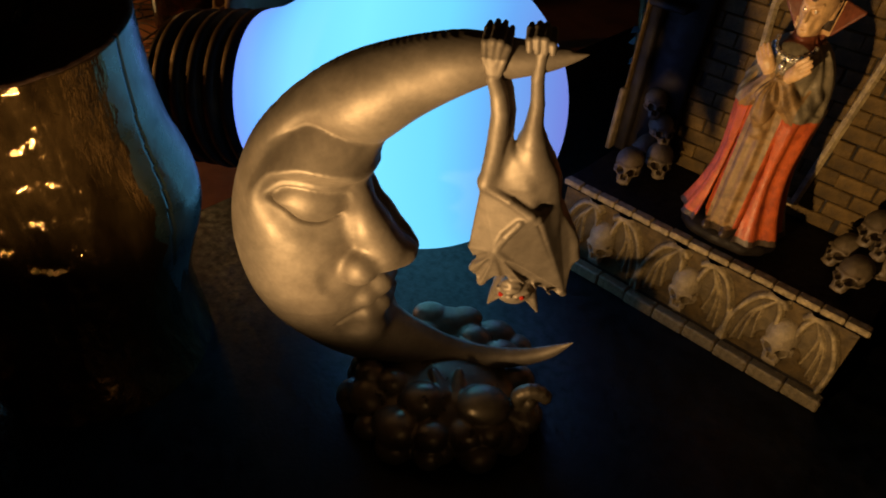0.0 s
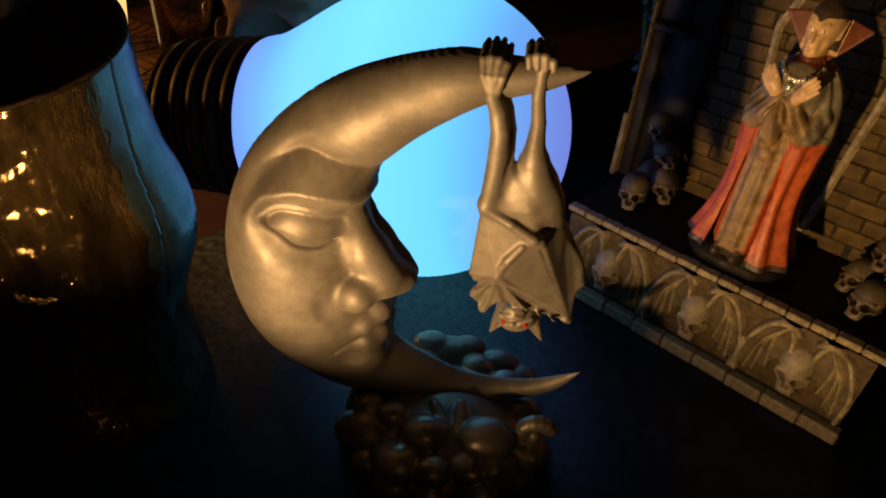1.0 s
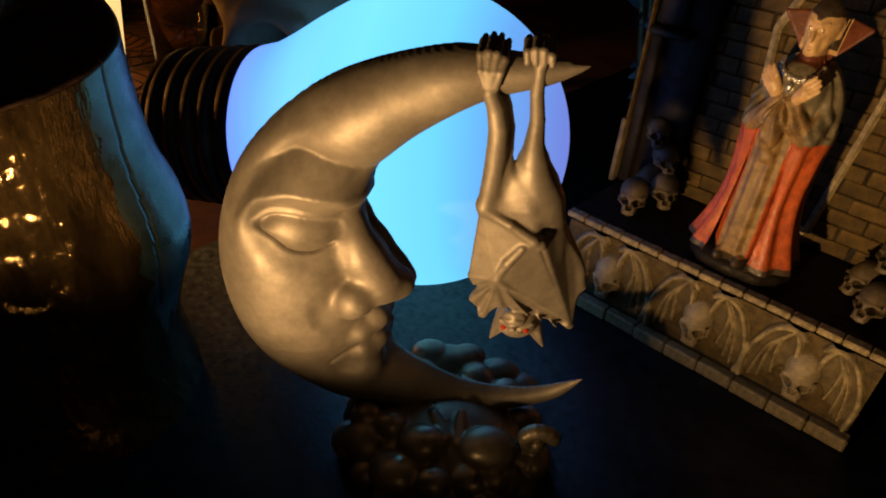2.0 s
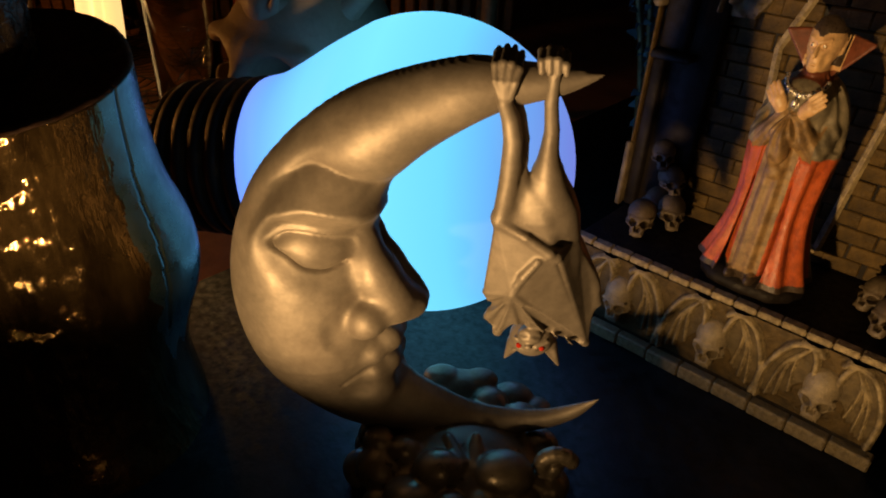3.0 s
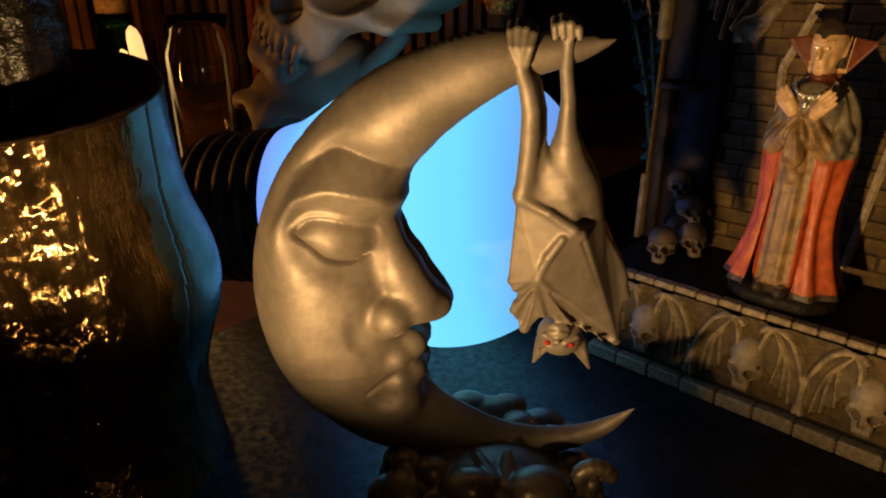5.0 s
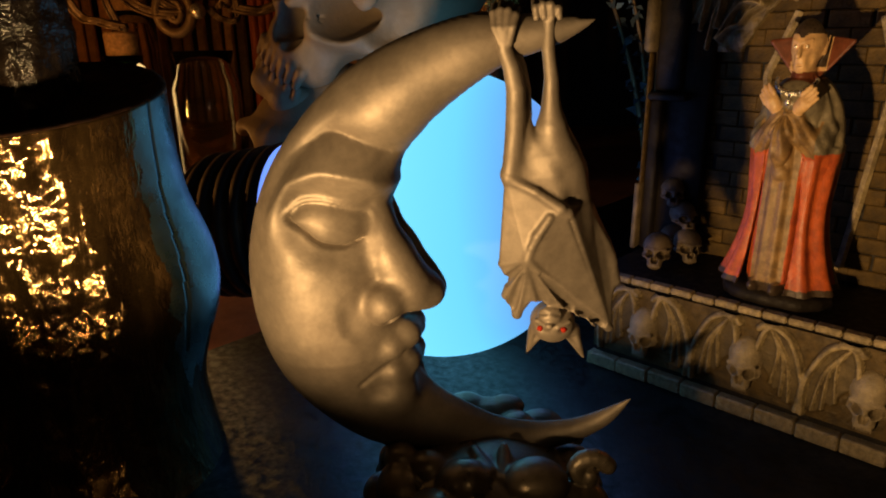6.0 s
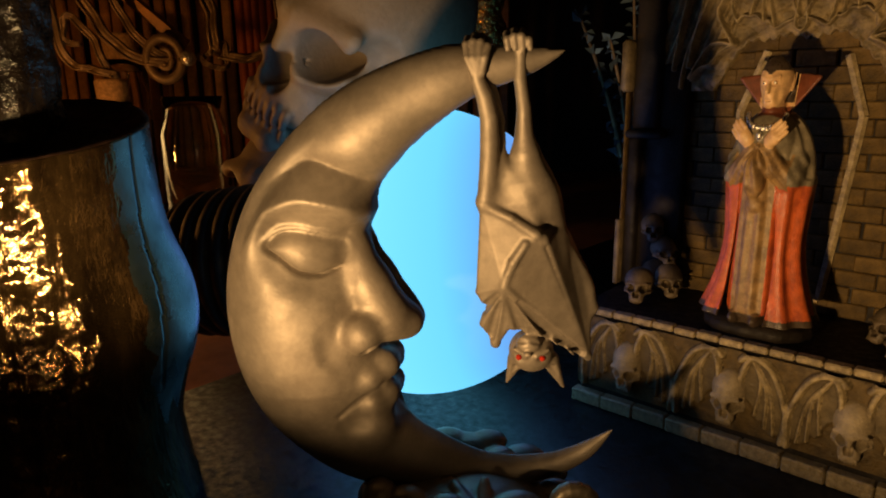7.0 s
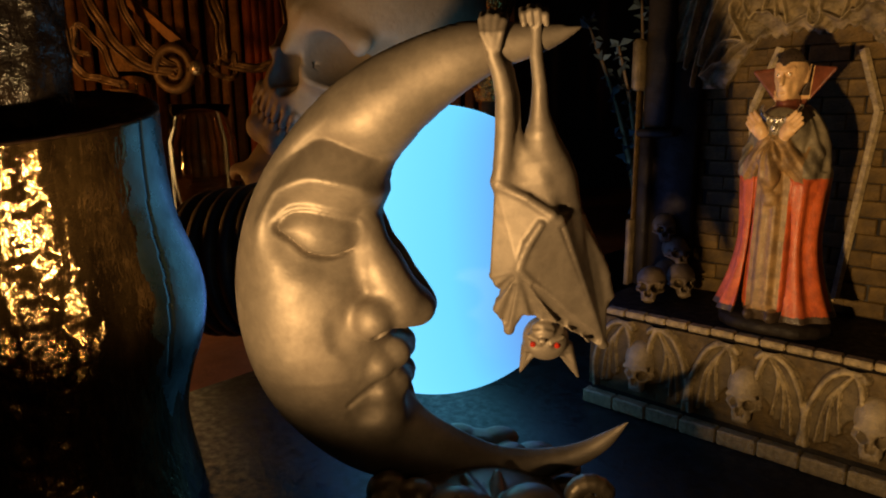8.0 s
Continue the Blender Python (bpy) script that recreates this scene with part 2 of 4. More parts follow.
def slab(x, y, z, a, b, c):
    """Distance to a triangle."""
    a, b, c = (np.array(q, float) for q in (a, b, c))
    n = np.cross(b - a, c - a)
    n /= np.linalg.norm(n)
    h = (x - a[0]) * n[0] + (y - a[1]) * n[1] + (z - a[2]) * n[2]
    side, rim = np.full(x.shape, -1e9), np.full(x.shape, 1e9)
    for p, q in ((a, b), (b, c), (c, a)):
        m = np.cross(q - p, n)
        m /= np.linalg.norm(m)
        side = np.maximum(side, (x - p[0]) * m[0] + (y - p[1]) * m[1] + (z - p[2]) * m[2])
        rim = np.minimum(rim, rod(x, y, z, p, q, 0, 0))
    return np.where(side <= 0, np.abs(h), rim)


def curve_distance(x, y, line):
    """Distance in the plane from a grid of points to a polyline."""
    best = np.full(x.shape, 1e9)
    for a, b in zip(line[:-1], line[1:]):
        d = b - a
        t = np.clip(((x - a[0]) * d[0] + (y - a[1]) * d[1]) / (d @ d + 1e-12), 0, 1)
        best = np.minimum(best, (x - a[0] - t * d[0]) ** 2 + (y - a[1] - t * d[1]) ** 2)
    return np.sqrt(best)


def tube(pts, radii, segs=8, bm=None, flat=1.0):
    """A round bar along points, tapered by radii."""
    bm = bm or bmesh.new()
    pts = [Vector(p) for p in pts]
    rings = []
    side = None
    for i, p in enumerate(pts):
        d = (pts[min(i + 1, len(pts) - 1)] - pts[max(i - 1, 0)]).normalized()
        if side is None:
            side = d.orthogonal().normalized()
        side = (side - d * side.dot(d)).normalized()
        up = d.cross(side)
        r = radii[i] if isinstance(radii, (list, tuple, np.ndarray)) else radii
        rings.append([bm.verts.new(p + (side * math.cos(a) * flat + up * math.sin(a)) * r) for a in [2 * math.pi * j / segs for j in range(segs)]])
    for a, b in zip(rings[:-1], rings[1:]):
        for j in range(segs):
            bm.faces.new((a[j], a[(j + 1) % segs], b[(j + 1) % segs], b[j]))
    bm.faces.new(rings[0][::-1])
    bm.faces.new(rings[-1])
    return bm


def revolve(profile, segs=48, bm=None, wobble=None):
    """A turned body from (radius, height) pairs about z."""
    bm = bm or bmesh.new()
    rings = []
    for r, h in profile:
        if r < 1e-6:
            rings.append([bm.verts.new((0, 0, h))])
        else:
            ring = []
            for j in range(segs):
                a = 2 * math.pi * j / segs
                q = r if wobble is None else r + wobble(a, h)
                ring.append(bm.verts.new((q * math.cos(a), q * math.sin(a), h)))
            rings.append(ring)
    for a, b in zip(rings[:-1], rings[1:]):
        for j in range(segs):
            k = (j + 1) % segs
            if len(a) == 1 and len(b) > 1:
                bm.faces.new((a[0], b[k], b[j]))
            elif len(b) == 1 and len(a) > 1:
                bm.faces.new((a[j], a[k], b[0]))
            elif len(a) > 1:
                bm.faces.new((a[j], a[k], b[k], b[j]))
    return bm


def block(lo, hi, bevel=0.0, bm=None):
    bm2 = bmesh.new()
    bmesh.ops.create_cube(bm2, size=1)
    for v in bm2.verts:
        v.co = Vector([(l + h) / 2 + c * (h - l) for l, h, c in zip(lo, hi, v.co)])
    if bevel:
        bmesh.ops.bevel(bm2, geom=bm2.edges[:], offset=bevel, segments=1, affect="EDGES")
    return bm2


# ---- the table ----
# the stand's axes: U along its front, N into its depth
A0 = Vector((0.2029, 0.4341, 0.0))
U, N = Vector((0.748, -0.664, 0.0)).normalized(), Vector((0.664, 0.748, 0.0)).normalized()
STAND = Matrix.Translation(A0) @ Matrix((U, N, Vector((0, 0, 1)))).transposed().to_4x4()

# black table board whose edge runs along N
board = block((-0.375, -1.3, -0.018), (1.6, 1.5, 0.0), 0.0015)
tagged(part("table_top", board, BLACK_TOP), "scratched black lacquered board under the ornaments", "table top", kind="structure").matrix_basis = STAND

ground_bm = bmesh.new()
bmesh.ops.create_grid(ground_bm, x_segments=60, y_segments=60, size=2.2)
for v in ground_bm.verts:
    v.co.z = -0.024 + 0.006 * noise.noise(v.co * 6)
cloth = tagged(part("cloth_ground", ground_bm, CLOTH_WEB), "orange cloth with a black spider web pattern", "cloth", kind="structure")
cloth.location = (-0.3, 1.2, 0)
for nm, lo, hi in (("wall_back", (-2.6, 2.3, -0.1), (2.2, 2.4, 2.0)), ("wall_left", (-2.6, -1.2, -0.1), (-2.5, 2.3, 2.0)), ("wall_right", (2.1, -1.2, -0.1), (2.2, 2.3, 2.0)), ("wall_behind", (-2.6, -1.3, -0.1), (2.2, -1.2, 2.0))):
    tagged(part(nm, block(lo, hi), DARK_WALL, smooth=False), "dark brown wall of the dim room", "wall", kind="structure")
tagged(part("ceiling", block((-2.6, -1.3, 2.0), (2.2, 2.4, 2.1)), DARK_WALL, smooth=False), "dark ceiling of the dim room", "ceiling", kind="structure")


# ---- moon ornament ----
MOON_W = Vector((-0.1401, -0.9748, -0.1736)).normalized()
MOON_V = (Vector((0, 0, 1)) - MOON_W * MOON_W.z).normalized()
MOON_U = MOON_V.cross(MOON_W)
MOON = Matrix.Translation((0.0002, 0.3147, 0.1802)) @ Matrix((MOON_U, MOON_V, MOON_W)).transposed().to_4x4()


def build_moon():
    top = thing("moon_ornament", Matrix.Translation((0.03, 0.315, 0)), "bronze crescent moon ornament with a sleeping face on a cloud base", "ornament")
    inv = top.matrix_basis.inverted()
    # in millimetres, in the plane of the crescent
    outer = spline([(80, 104), (48, 107), (15, 106), (-37, 84), (-82, 40), (-105, -10), (-108, -60), (-94, -106), (-62, -142), (-23, -159), (30, -162), (76, -150), (102, -132), (115, -110)], 8)
    inner = spline([(80, 104), (64, 94), (36, 83), (8, 63), (-11, 43), (-16, 34), (-17, 25), (-23, 12), (-25, -5), (-24, -28), (-20, -52), (-17, -68), (-18, -80), (-17, -92), (-11, -104), (5, -119), (40, -135), (80, -131), (115, -110)], 8)

    def field(x, y, z):
        gx, gy = x[:, :, 0], y[:, :, 0]
        do, di = curve_distance(gx, gy, outer), curve_distance(gx, gy, inner)
        ring = np.concatenate([outer, inner[::-1]])
        inside = np.zeros(gx.shape, bool)
        for a, b in zip(ring, np.roll(ring, -1, 0)):
            hitrow = (a[1] > gy) != (b[1] > gy)
            inside ^= hitrow & (gx < (b[0] - a[0]) * (gy - a[1]) / (b[1] - a[1] + 1e-12) + a[0])
        h = np.where(inside, 1.0 * np.sqrt(do * di + 1e-9), -np.minimum(do, di))
        # brow crease, ridge, socket and closed lid as relief on the front
        crease = spline([(-88, 8), (-75, 31), (-61, 47), (-46, 56), (-31, 51.5), (-19, 44.5), (-8, 39)], 6)
        ridge = spline([(-85, 9), (-70, 30.5), (-61, 37), (-48, 41), (-32, 37), (-20, 30), (-9, 20)], 6)

        def polygon(ring):
            hit = np.zeros(gx.shape, bool)
            for a, b in zip(ring, np.roll(ring, -1, 0)):
                hit ^= ((a[1] > gy) != (b[1] > gy)) & (gx < (b[0] - a[0]) * (gy - a[1]) / (b[1] - a[1] + 1e-12) + a[0])
            return hit

        band = polygon(np.concatenate([crease, ridge[::-1]]))
        d_crease, d_ridge = curve_distance(gx, gy, crease), curve_distance(gx, gy, ridge)
        edge = np.clip(np.minimum(do, di + 5) / 13, 0, 1)
        slope = d_ridge / (d_ridge + d_crease + 1e-6)
        deep = np.clip((d_ridge + d_crease) / 12, 0, 1)
        relief = np.where(band, 6.2 * (1 - slope) - 6.5 * slope * deep, 0.0)
        above = ~band & (d_crease < d_ridge)
        relief = np.where(~band & ~above, 6.2 * np.exp(-(d_ridge / 6.0) ** 2), relief)
        relief = np.where(above, -6.5 * deep * np.exp(-(d_crease / 8.0) ** 1.3), relief)
        # almond eye: pointed outer corner, round inner one, raised lid rim above, a sharp crease below
        eye = spline([(-70.5, 12.6), (-63, 20.3), (-54.5, 22), (-45, 19.8), (-36.5, 15.8), (-31, 13), (-29, 7), (-32.5, 0.4), (-39, -2.6), (-45.5, -3), (-55, 0.3), (-62, 6.4)], 6, True)
        d_eye = curve_distance(gx, gy, np.vstack([eye, eye[:1]]))
        in_eye = polygon(eye)
        upper = np.clip((gy - (9.5 - 0.08 * (gx + 45))) / 5, 0, 1)
        inner_end = np.clip((gx + 37) / 6, 0, 1)
        rim_side = np.maximum(upper, inner_end * np.clip((gy + 1) / 4, 0, 1))
        out = np.where(in_eye, 0, d_eye)
        relief = relief - 6.4 * np.exp(-(out / 9.5) ** 2)
        relief = relief + np.where(in_eye, 6.0 * (1 - np.exp(-d_eye / 4.5)), 0)
        relief = relief + 1.7 * rim_side * np.exp(-((np.where(in_eye, -d_eye, d_eye) - 1.6) / 1.7) ** 2)
        relief = relief - 4.2 * (1 - rim_side) * np.exp(-(d_eye / 1.2) ** 2) * np.clip((-29 - gx) / 8, 0, 1)
        relief = relief * np.clip((gx + 86) / 18, 0, 1)
        front = h + relief * edge * inside
        # the back is flatter than the face
        f = (np.where(z > 0, z - front[:, :, None], -2.5 * z - h[:, :, None])) * 0.62
        m = np.where(z > 0, z, -3.2 * z)
        # nose, seen from its side
        nose = rods(x, y, m, [(-31, 22, 6), (-29.5, 6, 8), (-23, -16, 9.5), (-15, -34, 10)], [6.0, 8.5, 12.5, 15.5], 5)
        nose = smin(nose, ball(x, y, m, (-5.5, -40.5, 4), 10.8), 6)
        f = smin(f, nose, 6)
        f = carve(f, rods(x, y, z, [(-34, -22, 41), (-40, -34, 41), (-39, -48, 40), (-33, -56, 38)], [3, 4, 4, 3]), 5)
        f = smin(f, ball(x, y, z, (-25, -38.5, 26), (10.5, 11.5, 10), (0, 0, -12)), 6)
        f = carve(f, ball(x, y, z, (-20, -46, 33), (5.5, 2.6, 6), (0, 0, 25)), 1.5)
        f = carve(f, rods(x, y, z, [(-31, -25, 42), (-21, -24, 38), (-12, -30, 32)], [3, 3, 2]), 5)
        # full lips whose line falls towards the corner
        f = smin(f, rods(x, y, m, [(-16.5, -67.5, 0), (-18, -66, 11), (-25, -69, 21), (-34, -77, 26)], [8.2, 8.2, 7.0, 4.0], 4), 4)
        f = smin(f, rods(x, y, m, [(-18, -86.5, 0), (-19, -85, 11), (-25, -85.5, 20), (-34, -87, 24.5)], [8.2, 8.2, 7.2, 4.2], 4), 4)
        f = carve(f, rods(x, y, m, [(-40, -88, 35), (-33, -83, 32), (-24, -77.5, 27), (-15, -76, 18), (-8.5, -77, 0)], [1.2, 1.8, 1.8, 1.8, 1.8]), 1.5)
        f = carve(f, rods(x, y, m, [(-36, -96, 36), (-26, -98.5, 30), (-12, -98.5, 18), (-5, -98, 0)], [2, 4, 5, 4]), 6)
        f = smin(f, ball(x, y, m, (-26, -103, 16), 14), 8)
        return f

    v, f = nets(field, (-122, -170, -58), (124, 116, 58), 1.1)
    m = inv @ MOON @ Matrix.Scale(0.001, 4)
    v = v @ np.array(m.to_3x3()).T + np.array(m.translation)
    mesh_object("crescent", v, f, BRONZE, top, "matt bronze crescent with a sleeping face")

    # cloud base: big ovals, tear-shaped puffs between them and smaller lumps round the foot
    rng = random.Random(4)
    lumps = []
    for ring_r, zz, n, r in ((0.056, 0.009, 14, 0.0125), (0.05, 0.022, 11, 0.0125)):
        for i in range(n):
            a = 2 * math.pi * (i + 0.5 * rng.random()) / n
            q = r * rng.uniform(0.75, 1.2)
            lumps.append((1.1 * ring_r * math.cos(a), 0.95 * ring_r * math.sin(a), zz * rng.uniform(0.9, 1.15), q * 1.1, q, q))
    lumps += [(-0.014, -0.026, 0.030, 0.0165, 0.014, 0.0165), (0.027, -0.027, 0.033, 0.0185, 0.015, 0.0145), (-0.052, -0.006, 0.034, 0.0105, 0.010, 0.010), (-0.052, -0.016, 0.024, 0.013, 0.012, 0.013),
              (-0.036, -0.012, 0.031, 0.0125, 0.010, 0.012), (-0.033, -0.036, 0.021, 0.014, 0.011, 0.012), (-0.031, -0.040, 0.012, 0.012, 0.011, 0.010), (0.017, -0.040, 0.019, 0.0155, 0.013, 0.0125),
              (0.022, -0.048, 0.009, 0.012, 0.010, 0.008), (0.040, -0.036, 0.015, 0.011, 0.012, 0.014), (0.001, -0.046, 0.010, 0.010, 0.011, 0.0115), (-0.013, -0.046, 0.008, 0.009, 0.010, 0.010), (0.057, -0.026, 0.021, 0.011, 0.011, 0.010),
              (0.0, 0.058, 0.024, 0.028, 0.014, 0.012), (-0.012, 0.060, 0.031, 0.014, 0.011, 0.008), (0.016, 0.060, 0.030, 0.013, 0.010, 0.007), (0.040, 0.056, 0.018, 0.016, 0.012, 0.010), (0.057, 0.048, 0.014, 0.012, 0.011, 0.008)]

    def cloud(x, y, z):
        f = ball(x, y, z, (0, 0, 0.012), (0.058, 0.05, 0.028))
        for a, b, c, r0, r1, r2 in lumps:
            f = smin(f, ball(x, y, z, (a, b, c), (r0, r1, r2)), 0.001)
        for a, b in (((0.0, -0.022, 0.034), (-0.008, -0.006, 0.040)), ((0.009, -0.024, 0.032), (0.010, -0.006, 0.042))):
            f = smin(f, rod(x, y, z, a, b, 0.0065, 0.003), 0.0008)
        # a curl at one end
        for i in range(14):
            t = i / 13 * 5.2
            q = 0.012 - 0.0019 * t
            f = np.minimum(f, ball(x, y, z, (0.057 + q * math.cos(t + 0.4), -0.0225, 0.037 + q * math.sin(t + 0.4)), 0.0052))
        return np.maximum(f, -z)

    v, f = nets(cloud, (-0.1, -0.085, -0.003), (0.1, 0.09, 0.085), 0.0014)
    mesh_object("cloud_base", v, f, BRONZE_DARK, top, "dark bronze base of rounded clouds")

    # bat that hangs from the upper horn, in millimetres in the same plane
    def bat(x, y, z):
        # the near leg: a flat shin with a tendon behind it
        f = rods(x, y, z, [(38.5, 101, 11), (38.6, 93, 11), (41.6, 85, 10), (43.8, 75, 11), (44, 64, 12), (43.6, 54, 13), (42.6, 43, 14), (41.6, 35, 15)], [3.4, 3.4, 3.9, 4.4, 4.6, 4.5, 4.2, 3.2], 0.4)
        f = smin(f, rods(x, y, z, [(42, 96, 5), (46, 84, 5), (48.5, 73, 5), (48.5, 62, 6), (47, 46, 8)], [2.2, 2.4, 2.4, 3.0, 4.0], 0.4), 2)
        # the far leg widens into the haunch
        f = smin(f, rods(x, y, z, [(58, 104, 5), (58.1, 92, 6), (60, 79, 6), (60.2, 66, 5), (61, 56, 4), (62, 45, 3)], [2.8, 3.0, 3.4, 4.6, 7.5, 12], 0.6), 2.5)
        for u0, v0 in ((33.4, 112.0), (36.8, 113.2), (40.2, 113.0), (43.4, 111)):
            f = smin(f, rods(x, y, z, [(0.45 * u0 + 21.5, 96, 13), (0.85 * u0 + 5.6, 103, 12.5), (u0, v0 - 3.5, 9.5), (u0, v0 - 1.6, 2), (u0, v0 - 4, -8)], [1.5, 1.6, 1.8, 1.7, 1.3], 0.6), 0.6)
        for u0, v0 in ((51.8, 113.6), (55.2, 114.8), (58.6, 114.8), (62, 113)):
            f = smin(f, rods(x, y, z, [(u0 + 0.5, 106, 7), (u0, v0 - 3.5, 6), (u0 - 0.3, v0 - 1.8, 0), (u0, v0 - 4.5, -9)], [1.5, 1.8, 1.8, 1.4], 0.6), 0.6)
        # haunch, back and the loose skin between the legs
        f = smin(f, ball(x, y, z, (63, 33, 4), (15, 15, 11)), 5)
        f = smin(f, ball(x, y, z, (68, 2, 0), (15.5, 38, 10)), 8)
        f = smin(f, slab(x, y, z, (41, 34, 14), (49, 54, 8), (62, 34, 13)) - 2.4, 5)
        # folded wings: skin panels, struts and finger ribs
        hip, elbow, wrist, tip = (41, 33, 16), (67, 18.5, 18), (51.5, -9, 20), (97, -63, -2)
        fold = ((38, -16, 14), (41.5, -23, 15), (40, -36, 12.5), (46, -49, 11), (53, -36, 14))
        f = smin(f, slab(x, y, z, (42, 33, 12), (66, 19, 14), (60, 40, 8)) - 3.5, 5)
        skin = np.full(x.shape, 99.0)
        for a, b, c in ((hip, elbow, wrist), (hip, wrist, fold[0]), (wrist, fold[0], fold[1]), (wrist, fold[1], fold[2]), (wrist, fold[2], fold[3]), (wrist, fold[3], fold[4]), (elbow, wrist, tip),
                        ((71, 17, 16), tip, (80, 14, 2)), ((80, 14, 2), tip, (95, -20, -8)), (wrist, tip, (72, -43, 9)), (wrist, (72, -43, 9), fold[4])):
            skin = np.minimum(skin, slab(x, y, z, a, b, c) - 1.8)
        f = smin(f, skin, 3.0)
        f = smin(f, rods(x, y, z, [hip, (55, 27, 18.5), elbow, (71, 15, 17)], [1.6, 1.9, 2.4, 2.0], 1), 2.5)
        f = smin(f, rods(x, y, z, [(62, 14.5, 20), (56, 4.5, 21.5), (53.5, -2, 20.8), wrist], [2.1, 2.3, 1.9, 2.4], 1), 1.5)
        for end, r in ((tip, 2.8), ((89, -56, 4.5), 2.4), ((80, -48, 8.5), 2.3), ((71, -41, 12), 2.3), (fold[3], 3.0), (fold[2], 2.6), (fold[0], 2.2)):
            f = smin(f, rod(x, y, z, (wrist[0], wrist[1], wrist[2] + 0.3), end, 1.9, r), 0.8)
        for end in ((93, -59, 0.8), (85, -52, 5), (76, -44.5, 9), (60, -39, 13), (43, -44, 12.5), (39, -27, 13.5)):
            a = [w + 0.3 * (e - w) for w, e in zip(wrist, end)]
            f = carve(f, rod(x, y, z, (a[0], a[1], a[2] + 2.8), (end[0], end[1], end[2] + 1.6), 1.6, 2.8), 0.8)
        # edge of the other wing behind
        f = smin(f, rods(x, y, z, [(82, 10, -5), (92, -12, -8), (96, -24, -9), (99, -36, -9), (96, -44, -8)], [2.5, 2.5, 3.2, 3.0, 1.5], 1), 4)
        # head with ears and snout, upside down
        f = smin(f, ball(x, y, z, (65.5, -57, 4), (12.5, 12.5, 11)), 2)
        f = smin(f, ball(x, y, z, (64, -48, 12), (6.5, 6, 5)), 2)
        f = smin(f, ball(x, y, z, (63.8, -51.5, 17.5), (2.4, 1.8, 1.8)), 1)
        f = carve(f, rods(x, y, z, [(58.5, -46, 14), (64, -43.5, 18), (69.5, -46, 14)], [1.0, 1.6, 1.0]), 0.8)
        for sg in (-1, 1):
            f = smin(f, rod(x, y, z, (65.5 + sg * 3, -54.5, 14.5), (65.5 + sg * 9, -52, 11.5), 1.6, 1.2), 1)
            f = carve(f, ball(x, y, z, (65.3 + sg * 6.6, -56.4, 15), 2.8), 1)
        f = smin(f, rod(x, y, z, (57, -64, 4), (52, -79, 4), 5, 0.9), 2)
        f = smin(f, rod(x, y, z, (76, -64, 2), (84, -82, 2), 5.2, 0.9), 2)
        f = carve(f, rod(x, y, z, (57, -66, 9.5), (53.4, -75, 7.6), 2.6, 1.0), 0.8)
        f = carve(f, rod(x, y, z, (77.5, -67, 7.5), (82, -77, 5.2), 2.8, 1.0), 0.8)
        return f

    v, f = nets(bat, (26, -88, -22), (108, 120, 30), 0.85)
    v = v @ np.array(m.to_3x3()).T + np.array(m.translation)
    b = mesh_object("bat", v, f, BRONZE, top, "bronze bat hanging by its feet with folded wings")
    for c in ((58.9, -56.4, 12.9), (71.7, -56.4, 12.9)):
        bm = bmesh.new()
        bmesh.ops.create_uvsphere(bm, u_segments=10, v_segments=8, radius=0.0017)
        e = part("eye", bm, RED_EYE, b, "small red glass eye")
        e.location = m @ Vector(c)
    return top


build_moon()


# ---- lying bulb lamp ----
def build_bulb():
    axis = Vector((-0.232, 0.05, -0.024)).normalized()
    turn = axis.to_track_quat("Z", "Y").to_matrix().to_4x4()
    top = thing("bulb_lamp", Matrix.Translation((-0.001, 0.537, 0.126)) @ turn, "large glowing blue bulb-shaped lamp lying on its side", "lamp")
    prof = [(0.126 * math.sin(a), -0.126 * math.cos(a)) for a in [math.pi * i / 60 for i in range(37)]]
    last = prof[-1]
    for r, h in spline([last, (0.104, 0.073), (0.089, 0.101), (0.0785, 0.123), (0.0745, 0.140), (0.072, 0.145)], 6)[1:]:
        prof.append((r, h))
    part("globe", revolve(prof, 96), BULB, top, "milky glass globe glowing cyan and blue")
    base = [(0.0, 0.139), (0.070, 0.139), (0.0735, 0.141)]
    for i in range(5):
        h = 0.146 + i * 0.0165
        base += [(0.0735 - 0.001 * i, h), (0.0745 - 0.001 * i, h + 0.004), (0.0735 - 0.001 * i, h + 0.009), (0.069 - 0.001 * i, h + 0.012), (0.069 - 0.001 * i, h + 0.014)]
    base += [(0.066, 0.230), (0.05, 0.241), (0.02, 0.247), (0, 0.247)]
    part("screw_base", revolve(base, 72), BLACK_PLASTIC, top, "black ridged screw base")
    return top


build_bulb()


